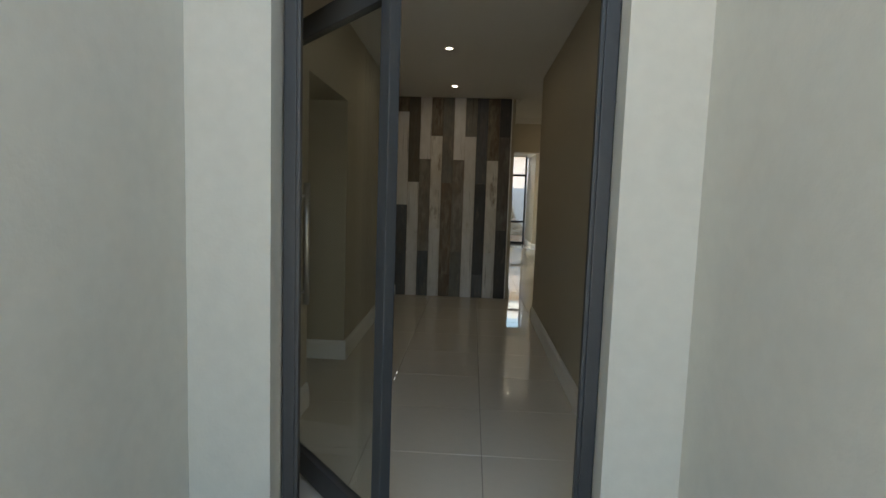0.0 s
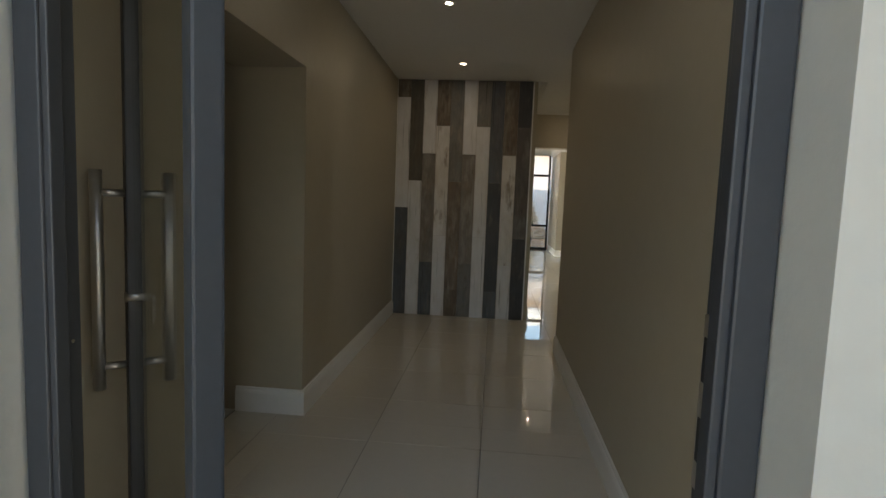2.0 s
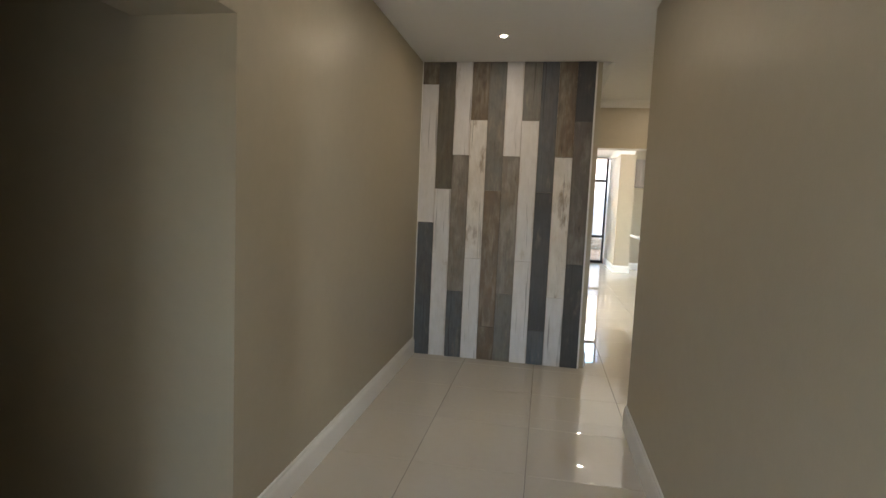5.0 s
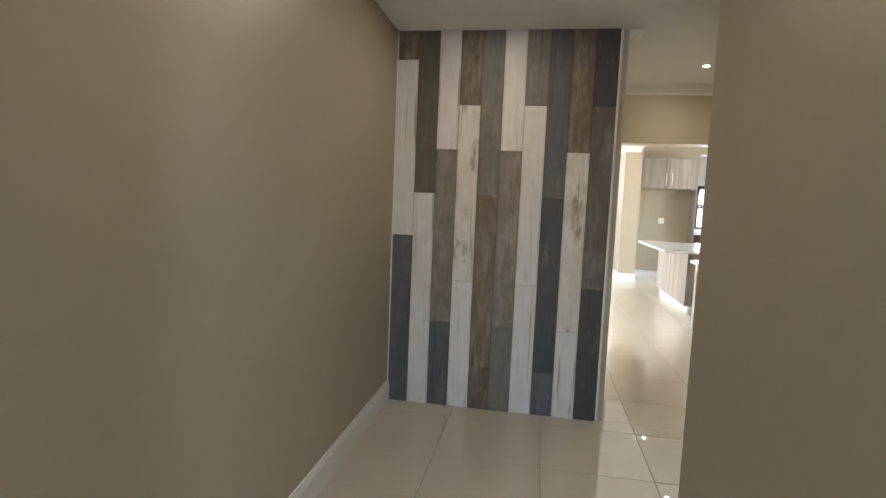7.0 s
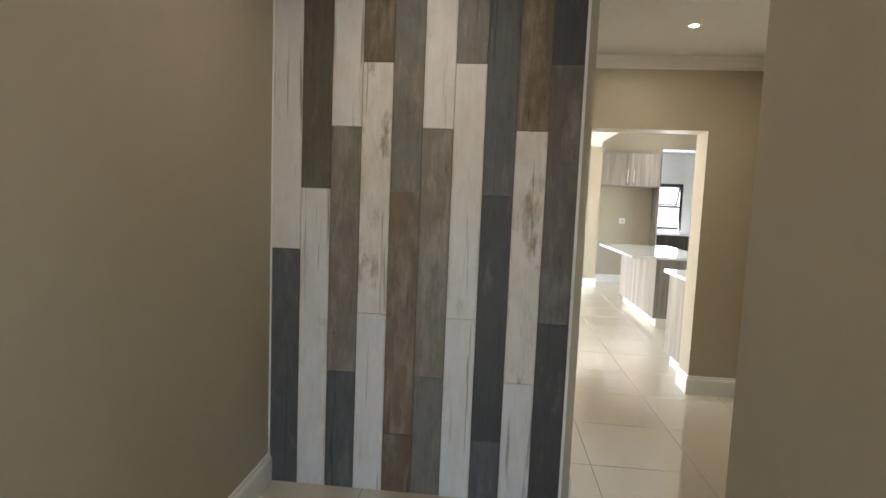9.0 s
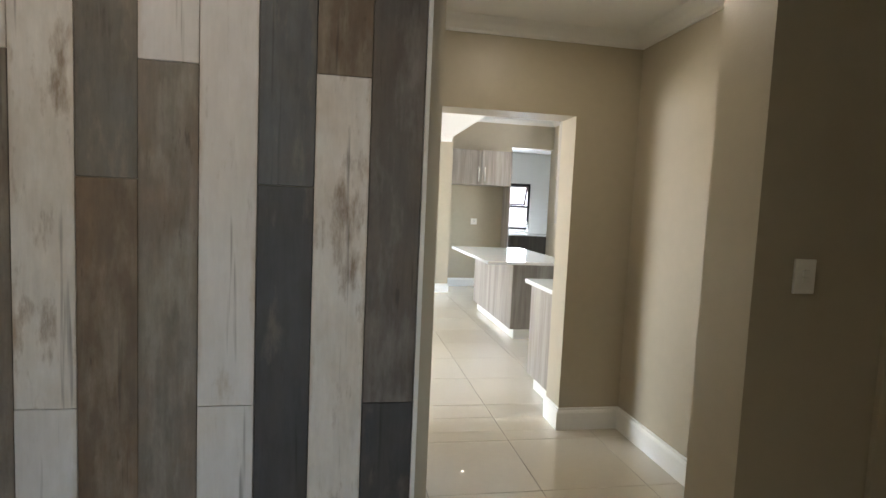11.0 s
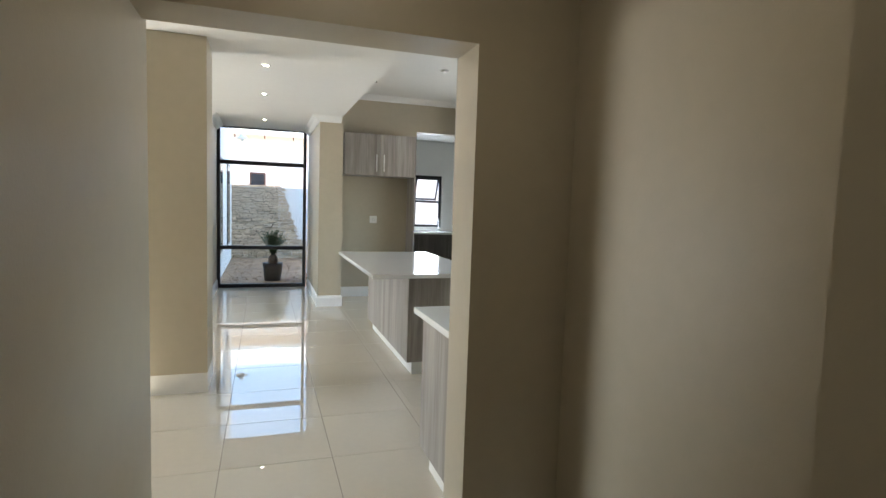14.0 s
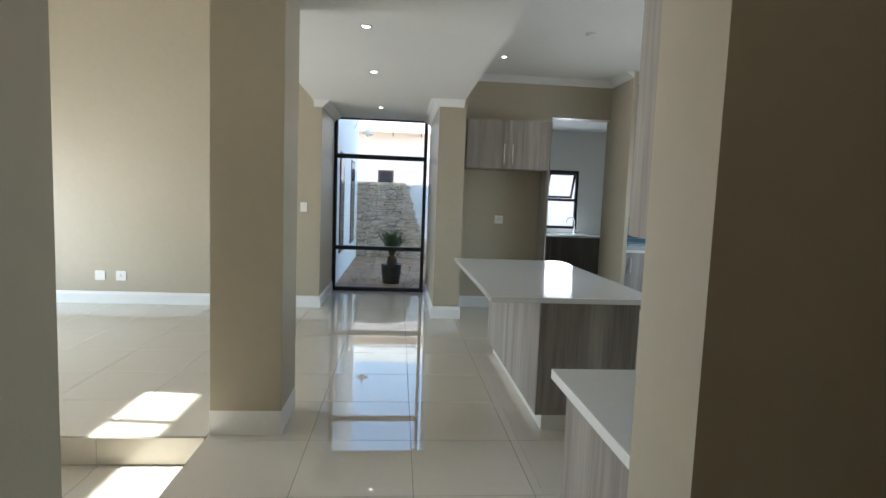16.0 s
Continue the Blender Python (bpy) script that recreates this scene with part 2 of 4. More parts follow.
W_DARK = plank_wood("dark_slate_board", (0.046, 0.048, 0.055), (0.115, 0.105, 0.09), 0.06)
SAND = surface("sandy_soil", (0.36, 0.22, 0.125), 0.95, vary=0.55, scale=3.5, bump=0.8, bump_scale=40)
STONE = surface("stacked_stone", (0.58, 0.48, 0.36), 0.85, vary=0.45, scale=6, bump=0.6, bump_scale=25, per_piece=1.1)
HOUSEW = surface("white_exterior_plaster", (0.78, 0.77, 0.75), 0.8, vary=0.04, scale=1.5, bump=0.15)
ROOFT = surface("pale_roof_tile", (0.62, 0.6, 0.57), 0.75, vary=0.12, scale=4, per_piece=0.4)
BROWNF = surface("brown_window_frame", (0.10, 0.045, 0.03), 0.5, vary=0.1, scale=9)
DARKG = surface("dark_window_pane", (0.03, 0.035, 0.045), 0.05, vary=0.05, scale=3)
POTM = surface("black_plastic_pot", (0.018, 0.018, 0.02), 0.5, vary=0.15, scale=8)
BARK = surface("rough_bark", (0.13, 0.09, 0.06), 0.9, vary=0.3, scale=15, bump=0.8, bump_scale=30)
LEAF = surface("stiff_green_leaf", (0.045, 0.085, 0.028), 0.45, vary=0.25, scale=12)
PAVE = surface("porch_paving", (0.36, 0.34, 0.31), 0.75, vary=0.12, scale=5, bump=0.3)
# near-black colour for the shade in the gaps between stacked stones
GAP_SHADE = surface("dark_gap_shade", (0.06, 0.05, 0.04), 0.95, vary=0.2, scale=20)


# ---- building helpers ----
def box_into(bm, x0, y0, z0, x1, y1, z1, bevel=0.0):
    vs = [bm.verts.new((x, y, z)) for x in (x0, x1) for y in (y0, y1) for z in (z0, z1)]
    fs = [bm.faces.new([vs[i] for i in f]) for f in ((0, 1, 3, 2), (4, 6, 7, 5), (0, 4, 5, 1), (2, 3, 7, 6), (0, 2, 6, 4), (1, 5, 7, 3))]
    if bevel:
        es = list({e for f in fs for e in f.edges})
        bmesh.ops.bevel(bm, geom=es, offset=bevel, segments=2, affect="EDGES", profile=0.6)


def tube_into(bm, pts, radius, sides=12):
    """A round bar along points, capped; radius may be a list."""
    pts = [Vector(p) for p in pts]
    radii = radius if isinstance(radius, (list, tuple)) else [radius] * len(pts)
    rings, side = [], None
    for i, p in enumerate(pts):
        d = (pts[min(i + 1, len(pts) - 1)] - pts[max(i - 1, 0)]).normalized()
        if side is None:
            side = d.orthogonal().normalized()
        side = (side - d * side.dot(d)).normalized()
        up = d.cross(side)
        rings.append([bm.verts.new(p + radii[i] * (math.cos(a) * side + math.sin(a) * up)) for a in (2 * math.pi * k / sides for k in range(sides))])
    for r0, r1 in zip(rings, rings[1:]):
        for k in range(sides):
            f = bm.faces.new((r0[k], r0[(k + 1) % sides], r1[(k + 1) % sides], r1[k]))
            f.smooth = True
    bm.faces.new(rings[0][::-1])
    bm.faces.new(rings[-1])


def mesh_from(name, bm, material):
    bmesh.ops.recalc_face_normals(bm, faces=bm.faces)
    me = bpy.data.meshes.new(name)
    bm.to_mesh(me)
    bm.free()
    me.materials.append(material)
    return me


def part(name, bm, material, parent, label=""):
    ob = new(name, mesh_from(name, bm, material))
    ob.parent = parent
    return tagged(ob, label) if label else ob


def box_part(name, dims, material, parent, bevel=0.0, label=""):
    bm = bmesh.new()
    box_into(bm, *dims, bevel)
    return part(name, bm, material, parent, label)


def tube_part(name, pts, radius, material, parent, label="", sides=12):
    bm = bmesh.new()
    tube_into(bm, pts, radius, sides)
    return part(name, bm, material, parent, label)


def boxes(name, material, dims, label="", category="", kind="structure", bevel=0.0):
    bm = bmesh.new()
    for d in dims:
        box_into(bm, *d, bevel)
    return tagged(new(name, mesh_from(name, bm, material)), label, category, kind=kind)


def thing(name, at, label, category, group="", kind=""):
    ob = new(name)
    ob.location = at
    ob.empty_display_size = 0.1
    return tagged(ob, label, category, group, kind)


def profile_run(name, pts, profile, material, label, category):
    """A moulding swept along a line of plan points (x, y); profile: (out, z) pairs, out to the right of the way."""
    bm = bmesh.new()
    n = len(pts)
    rows = []
    for i, p in enumerate(pts):
        p = Vector(p)
        outs = []
        if i > 0:
            d = (p - Vector(pts[i - 1])).normalized()
            outs.append(Vector((d.y, -d.x)))
        if i < n - 1:
            d = (Vector(pts[i + 1]) - p).normalized()
            outs.append(Vector((d.y, -d.x)))
        o = outs[0] if len(outs) == 1 else (outs[0] + outs[1]) / (1 + outs[0].dot(outs[1]))
        rows.append([bm.verts.new((p.x + o.x * a, p.y + o.y * a, z)) for a, z in profile])
    k = len(profile)
    for r0, r1 in zip(rows, rows[1:]):
        for j in range(k):
            bm.faces.new((r0[j], r0[(j + 1) % k], r1[(j + 1) % k], r1[j]))
    bm.faces.new(rows[0])
    bm.faces.new(rows[-1][::-1])
    return tagged(new(name, mesh_from(name, bm, material)), label, category, kind="structure")


SKIRT = ((-0.002, 0.0), (0.018, 0.0), (0.018, 0.115), (0.014, 0.128), (0.009, 0.134), (0.009, 0.146), (0.004, 0.15), (-0.002, 0.15))


def skirting(pts, z=0.0):
    return profile_run("baseboard", pts, [(a, b + z) for a, b in SKIRT], WHITE, "white painted moulded skirting board along the wall", "skirting board")


def cornice(pts, z):
    prof = ((-0.002, z - 0.075), (0.012, z - 0.075), (0.016, z - 0.06), (0.035, z - 0.05), (0.06, z - 0.03), (0.085, z - 0.018), (0.095, z - 0.012), (0.11, z - 0.001), (-0.002, z - 0.001))
    return profile_run("trim", pts, prof, CEIL, "white plaster cove cornice under the ceiling", "cornice")


# ---- shell: porch, hall, lobby ----
HX0, HX1, HXN = -0.735, 0.94, -0.762
CH, CL, CP, CK, CV = 2.59, 2.61, 2.62, 3.11, 5.2
OUTW = 0.23
boxes("wall_entrance_west", PORCH, [(-1.10, 1.80, -0.2, -0.475, 2.03, 3.2)], "pale plastered wall beside the front door", "wall")
boxes("wall_entrance_east", PORCH, [(0.69, 1.61, -0.2, 1.30, 1.80, 3.2)], "pale plastered wall beside the front door", "wall")
boxes("wall_entrance_head", PORCH, [(-0.475, 1.80, 2.12, 0.69, 2.03, 3.2), (0.69, 1.80, CH, 1.30, 2.03, 3.2), (-1.10, 1.80, 3.2, 1.30, 2.03, 5.2)], "pale plastered wall above the front door", "wall")
# unseen upper part, up to 5.2 m, added to block sun from the porch
boxes("wall_porch_west", PORCH, [(-1.04, -1.2, -0.2, -0.785, 1.80, 5.2)], "pale grey plastered porch side wall", "wall")
boxes("wall_porch_east", PORCH, [(0.936, -1.2, -0.2, 1.29, 1.61, 3.2)], "pale grey plastered porch side wall", "wall")
boxes("wall_hall_west", WALL, [
    (HX0 - 0.42, 2.03, 0, HX0, 3.08, CH), (HX0 - 0.42, 3.08, 2.015, HX0, 4.05, CH),],
    "taupe painted hall wall with a side opening", "wall")
bm = bmesh.new()
box_into(bm, HX0 - 0.42, 4.05, 0, HX0, 7.0, CH)
for v in bm.verts:
    if v.co.x > HX0 - 0.1 and v.co.y > 6:
        v.co.x = HXN
tagged(new("wall_hall_west_far", mesh_from("wall_hall_west_far", bm, WALL)), "taupe painted hall wall running to the planks", "wall", kind="structure")
boxes("wall_hall_east", WALL, [(HX1, 1.80, 0, HX1 + 0.23, 5.78, CH)], "taupe painted hall wall", "wall")
boxes("wall_side_passage_south", WALL, [(-2.6, 2.8, -0.27, -1.14, 3.02, CH)], "taupe painted wall of a dim side passage", "wall")
boxes("wall_side_passage_west", WALL, [(-2.83, 2.8, -0.27, -2.6, 4.6, CH)], "taupe painted end wall of a dim side passage", "wall")
boxes("wall_side_passage_north", WALL, [(-2.6, 4.10, -0.27, -1.14, 4.33, CH)], "taupe painted wall of a dim side passage", "wall")
boxes("wall_feature_core", WALL, [(HX0 - 0.42, 7.0, 0, 0.755, 7.22, CL), (0.55, 7.22, 0, 0.755, 9.10, CL)], "taupe painted wall behind the plank cladding", "wall")
boxes("wall_lobby_north", WALL, [(0.755, 8.80, 2.08, 1.93, 9.03, CV), (1.93, 8.80, 0, 2.72, 9.03, CV)], "taupe painted wall with a wide square opening", "wall")
boxes("wall_lobby_east", WALL, [(2.362, 7.37, 0, 2.60, 8.80, CL)], "taupe painted lobby wall", "wall")
boxes("wall_lobby_nib", WALL, [(1.88, 7.10, 0, 2.53, 7.37, CL), (2.53, 7.10, 2.1, 3.37, 7.33, CL), (3.37, 7.10, 0, 3.55, 7.33, CL)], "taupe painted wall beside a doorway", "wall")
boxes("wall_lobby_far_east", WALL, [(3.55, 5.55, 0, 3.75, 7.33, CL), (HX1 + 0.23, 5.55, 0, 3.55, 5.78, CL)], "taupe painted side lobby wall", "wall")
boxes("wall_bedroom_north", WALL, [(2.60, 8.6, 0, 4.5, 8.80, CL)], "taupe painted bedroom wall", "wall")
boxes("wall_bedroom_south", WALL, [(3.75, 7.10, 0, 4.5, 7.33, CL)], "taupe painted bedroom wall", "wall")
boxes("wall_bedroom_east", WALL, [(4.5, 7.1, 0, 4.7, 7.6, CL), (4.5, 8.36, 0, 4.7, 8.8, CL), (4.5, 7.6, 0, 4.7, 8.36, 0.94), (4.5, 7.6, 2.05, 4.7, 8.36, CL)], "taupe painted bedroom wall with a window", "wall")
boxes("ceiling_hall", CEIL, [(-3.0, 2.03, CH, HX1 + 0.23, 7.0, CH + 0.12), (HX1 + 0.23, 5.55, CL, 4.7, 8.80, CL + 0.12), (0.755, 7.0, CL, HX1 + 0.23, 8.80, CL + 0.12), (HX1, 5.78, CL - 0.018, HX1 + 0.23, 7.0, CL + 0.1)],
      "smooth white painted ceiling", "ceiling")

# ---- shell: living room, passage, kitchen ----
boxes("wall_living_south", WALL, [(-4.5, 8.80, -0.3, 0.55, 9.03, CV), (0.55, 8.80, CL, 0.755, 9.03, CV)], "taupe painted living room wall", "wall")
# door opening and lower window are unseen, added to let light in
boxes("wall_living_west", WALL, [
    (-4.73, 8.8, -0.3, -4.5, 9.3, 3.55), (-4.73, 9.3, -0.3, -4.5, 10.2, 1.7), (-4.73, 9.3, 2.9, -4.5, 10.2, 3.55), (-4.73, 10.2, -0.3, -4.5, 11.3, 3.55),
    (-4.73, 13.9, -0.3, -4.5, 15.18, 3.55), (-4.73, 11.3, 2.0, -4.5, 13.9, 3.55), (-4.73, 11.3, -0.3, -4.5, 13.9, -0.02),
    (-4.73, 8.8, 3.55, -4.5, 10.8, 4.06), (-4.73, 11.79, 3.55, -4.5, 11.83, 4.06), (-4.73, 12.31, 3.55, -4.5, 15.18, 4.06), (-4.73, 8.8, 4.06, -4.5, 15.18, CV)],
    "taupe painted wall with a high window and unseen openings added for light", "wall")
boxes("wall_living_north", WALL, [(-4.73, 14.95, -0.3, 0.44, 15.18, CV)], "taupe painted living room end wall", "wall")
boxes("wall_passage_end_west", WALL, [(0.21, 15.18, 0, 0.44, 16.36, CV)], "taupe painted wall beside the tall window", "wall")
boxes("wall_pier", WALL, [(1.88, 14.45, 0, 2.20, 16.36, CP)], "taupe painted pier beside the tall window", "wall")
boxes("wall_window_head", WALL, [(0.44, 16.24, 2.67, 1.88, 16.36, 3.3)], "wall above the tall window", "wall")
boxes("column", WALL, [(0.35, 11.17, 0, 0.765, 11.60, CP)], "taupe painted square column with white skirting", "column", bevel=0.004)
boxes("ceiling_passage", CEIL, [(0.34, 9.03, CP, 2.17, 14.95, CP + 0.14), (0.44, 14.95, CP, 2.17, 16.3, CP + 0.14), (2.13, 9.03, CP + 0.14, 2.17, 16.3, CK)], "smooth white dropped passage ceiling", "ceiling")
boxes("ceiling_kitchen", CEIL, [(2.17, 9.03, CK, 6.4, 18.2, CK + 0.1)], "smooth white raised kitchen ceiling", "ceiling")
boxes("ceiling_living", CEIL, [(-4.73, 8.8, CV, 2.17, 16.36, CV + 0.1)], "high white living room ceiling", "ceiling")
boxes("wall_living_gallery", WALL, [(0.34, 9.03, CP + 0.14, 0.46, 14.95, CV)], "taupe wall above the passage ceiling", "wall")
boxes("wall_kitchen_north", WALL, [(2.20, 15.22, 0, 3.46, 15.42, CK), (3.46, 15.22, 2.61, 4.30, 15.42, CK), (4.30, 15.22, 0, 6.4, 15.42, CK)], "taupe painted kitchen wall with a tall scullery opening", "wall")
boxes("wall_kitchen_return", WALL, [(4.27, 14.55, 0, 4.32, 15.22, CK)], "taupe painted kitchen wall return", "wall")
# this wall's opening is unseen, made for the kitchen fill lamp
boxes("wall_kitchen_east", WALL, [(6.2, 9.03, 0, 6.4, 11.0, CK), (6.2, 13.4, 0, 6.4, 15.22, CK), (6.2, 11.0, 0, 6.4, 13.4, 1.0), (6.2, 11.0, 2.2, 6.4, 13.4, CK)], "unseen taupe painted kitchen wall with an opening added for light", "wall")
boxes("wall_kitchen_south", WALL, [(2.72, 8.80, 0, 6.4, 9.03, CK)], "taupe painted kitchen wall behind the units", "wall")
boxes("wall_scullery_north", WHITE, [(2.2, 18.0, 0, 4.21, 18.2, CK), (4.82, 18.0, 0, 5.35, 18.2, CK), (5.6, 18.0, 0, 6.4, 18.2, CK), (4.21, 18.0, 0, 4.82, 18.2, 0.99), (4.21, 18.0, 2.09, 4.82, 18.2, CK), (5.35, 18.0, 0, 5.6, 18.2, 0.99), (5.35, 18.0, 2.09, 5.6, 18.2, CK)], "pale scullery wall with windows", "wall")
boxes("wall_scullery_sides", WHITE, [(2.0, 15.42, 0, 2.2, 18.2, CK), (6.2, 15.42, 0, 6.4, 18.0, CK)], "pale scullery side walls", "wall")
boxes("ceiling_scullery", CEIL, [(2.2, 15.42, 2.82, 6.2, 18.0, 2.9)], "white scullery ceiling", "ceiling")

skirting([(HX0, 4.05), (HXN, 7.0)])
skirting([(-1.14, 4.05), (HX0 + 0.018, 4.05)])
skirting([(HX0, 2.03), (HX0, 3.08)])
skirting([(-2.6, 4.10), (-1.14, 4.10)], -0.17)
skirting([(HX1, 5.78), (HX1, 1.80)])
skirting([(0.755, 7.04), (0.755, 9.10), (0.55, 9.10)])
skirting([(1.93, 9.03), (1.93, 8.80), (2.362, 8.80), (2.362, 7.37)])
skirting([(1.88, 7.37), (1.88, 7.10), (2.42, 7.10)][::-1])
skirting([(0.44, 16.24), (0.44, 14.95), (-4.5, 14.95)][::-1])
skirting([(2.20, 14.62), (2.20, 14.45), (1.88, 14.45), (1.88, 16.24)][::-1])
skirting([(2.20, 15.22), (3.30, 15.22)])
skirting([(0.35, 11.17), (0.765, 11.17), (0.765, 11.60), (0.35, 11.60), (0.35, 11.17)][::-1])
cornice([(0.755, 8.80), (2.362, 8.80), (2.362, 7.37), (1.88, 7.37), (1.88, 7.10), (3.55, 7.10)], CL)
cornice([(0.755, 7.0), (0.755, 8.80)], CL)
cornice([(0.44, 16.24), (0.44, 14.95), (0.34, 14.95)][::-1], CP)
cornice([(2.17, 14.45), (1.88, 14.45), (1.88, 16.24)][::-1], CP)
cornice([(2.20, 15.22), (4.27, 15.22), (4.27, 14.55)], CK)

# ---- ground and courtyard ----
boxes("ground", SAND, [(-400, 16.45, -0.6, 400, 800, -0.1), (-400, -800, -0.6, 400, -2.2, -0.22), (-400, -2.2, -0.6, -4.8, 16.45, -0.22), (6.5, -2.2, -0.6, 400, 16.45, -0.22), (-4.8, -2.2, -0.6, 6.5, 16.45, -0.3)], "sandy brown soil", "ground")
# the wide outer slab is unseen, added to bounce sunlight into the hall
boxes("pavement", PAVE, [(-0.785, -1.2, -0.25, 0.936, 1.80, -0.03), (-8, -14, -0.25, 9, -1.2, -0.03)], "grey paved porch floor with an unseen apron that bounces sunlight", "paving")
boxes("door_sill", FRAME, [(-0.475, 1.80, -0.03, 0.69, 2.03, 0.006)], "dark aluminium threshold under the front door", "threshold")

# ---- front door ----
def entrance_frame():
    t = thing("door_frame", (0.135, 1.94, 0), "charcoal aluminium front door frame in a plastered opening", "door frame", kind="structure")
    for x, y, s in ((-0.465, 0.0, 1), (0.688, -0.187, -1)):
        box_part("jamb", (min(x, x + s * 0.046) - 0.135, y - 0.04, 0, max(x, x + s * 0.046) - 0.135, y + 0.04, 2.10), FRAME, t, 0.004)
        box_part("stop", (min(x + s * 0.046, x + s * 0.060) - 0.135, y - 0.036, 0, max(x + s * 0.046, x + s * 0.060) - 0.135, y - 0.005, 2.05), FRAME, t, 0.003)
        for z in (0.35, 1.02, 1.72):
            tube_part("screw", [(x + s * 0.045 - 0.135, y + 0.018, z), (x + s * 0.0475 - 0.135, y + 0.018, z)], 0.004, CHROME, t, "", 8)
    head = box_part("head", (-0.60, -0.05, 2.055, 0.60, 0.05, 2.115), FRAME, t, 0.004)
    head.location = (-0.02, -0.085, 0)
    head.rotation_euler = (0, 0, math.atan2(-0.17, 1.15))
    plate = box_part("strike_plate", (0.504, -0.189, 0.93, 0.5085, -0.152, 1.17), STEEL, t, 0.001, "steel lock strike plate")
    # solid dark blocks on the plate, colour stands for the slots' shade
    box_part("latch_slot", (0.5025, -0.182, 1.08, 0.5038, -0.160, 1.14), DARKSLOT, plate)
    box_part("bolt_slot", (0.5025, -0.182, 0.97, 0.5038, -0.160, 1.03), DARKSLOT, plate)


def entrance_leaf():
    near, far = Vector((-0.035, 1.745)), Vector((-0.65, 2.455))
    L = (far - near).length
    t = thing("glass_door", (near.x, near.y, 0.012), "open glazed pivot door in charcoal aluminium with long steel pull handles", "door")
    t.rotation_euler = (0, 0, math.atan2(far.y - near.y, far.x - near.x))
    H = 2.035
    box_part("pivot_stile", (0, -0.022, 0, 0.06, 0.022, H), FRAME, t, 0.005)
    lock = box_part("lock_stile", (L - 0.07, -0.022, 0, L, 0.022, H), FRAME, t, 0.005)
    box_part("top_rail", (0.06, -0.021, H - 0.09, L - 0.07, 0.021, H), FRAME, t, 0.004)
    box_part("bottom_rail", (0.06, -0.021, 0, L - 0.07, 0.021, 0.11), FRAME, t, 0.004)
    pane = box_part("pane", (0.058, -0.004, 0.108, L - 0.068, 0.004, H - 0.088), GLASS, t)
    pane.visible_shadow = False
    for s in (-1, 1):
        x = L - 0.043
        h = tube_part("pull_handle", [(x, s * 0.087, 0.75), (x, s * 0.087, 1.34)], 0.0155, STEEL, t, "long brushed steel pull handle", 16)
        for z in (0.81, 1.28):
            tube_part("standoff", [(x, s * 0.022, z), (x, s * 0.087, z)], 0.0105, STEEL, h)
    tube_part("lock_cylinder", [(L - 0.06, -0.028, 1.0), (L - 0.06, 0.028, 1.0)], 0.014, STEEL, t)
    k = box_part("key", (L - 0.062, -0.046, 0.998, L - 0.058, -0.028, 1.002), STEEL, t, 0.0, "key with a small bunch in the lock")
    bm = bmesh.new()
    for i in range(3):
        box_into(bm, L - 0.078 + i * 0.009, -0.040 - i * 0.004, 0.925 + i * 0.006, L - 0.060 + i * 0.009, -0.0385 - i * 0.004, 0.998, 0.0005)
    part("key_bunch", bm, STEEL, k)


entrance_frame()
entrance_leaf()

# ---- plank feature wall: 150 x 1200 boards ----
cladding = thing("plank_cladding", (-0.76, 6.985, 0), "feature wall of aged whitewashed, grey and brown wooden planks", "wall cladding", kind="structure")
COLUMNS = [
    [(0, 1.2, W_SLATE), (1.2, 2.4, W_WHITE), (2.4, CH, W_BROWN)],
    [(0, 1.5, W_WHITE), (1.5, CH, W_OLIVE)],
    [(0, 0.6, W_SLATE), (0.6, 1.8, W_TAUPE), (1.8, CH, W_WHITE)],
    [(0, 0.9, W_WHITE), (0.9, 2.1, W_WORN), (2.1, CH, W_BROWN)],
    [(0, 0.3, W_BROWN), (0.3, 1.5, W_UMBER), (1.5, CH, W_GREY)],
    [(0, 0.6, W_GREY), (0.6, 1.8, W_TAUPE), (1.8, CH, W_WHITE)],
    [(0, 0.9, W_WHITE), (0.9, 2.1, W_WHITE), (2.1, CH, W_GREY)],
    [(0, 0.3, W_SLATE), (0.3, 1.5, W_DARK), (1.5, CH, W_SLATE)],
    [(0, 0.6, W_WHITE), (0.6, 1.8, W_WORN), (1.8, CH, W_BROWN)],
    [(0, 0.9, W_DARK), (0.9, 2.1, W_ASH), (2.1, CH, W_DARK)],
]
PW = 0.1462
rng = random.Random(4)
for c, col in enumerate(COLUMNS):
    for z0, z1, mat in col:
        d = rng.uniform(0.0, 0.0025)
        xa = max(c * PW + 0.0008, 0.003)
        box_part("plank", (xa, -0.012 - d, z0 + 0.0008, (c + 1) * PW - 0.0008, 0.014, z1 - 0.0008), mat, cladding, 0.0015)
boxes("trim", WHITE, [(0.703, 6.975, 0, 0.716, 7.0, CH)], "thin pale edge trim beside the plank wall", "edge trim")
boxes("trim", WHITE, [(HXN, 6.964, 0, HXN + 0.007, 6.972, CH)], "thin white filler bead in the corner", "edge trim")

# ---- interior doorway in the lobby ----
def lobby_door_frame():
    t = thing("door_frame", (2.53, 7.10, 0), "taupe painted steel door frame in the lobby wall", "door frame", kind="structure")
    box_part("jamb", (-0.10, -0.022, 0, 0.012, 0.24, 2.11), WALL, t, 0.006)
    box_part("jamb", (0.828, -0.022, 0, 0.94, 0.24, 2.11), WALL, t, 0.006)
    box_part("head", (-0.10, -0.022, 2.09, 0.94, 0.24, 2.19), WALL, t, 0.006)
    box_part("strike_plate", (0.0125, 0.03, 0.98, 0.0145, 0.055, 1.10), STEEL, t, 0.0, "steel strike plate")


lobby_door_frame()
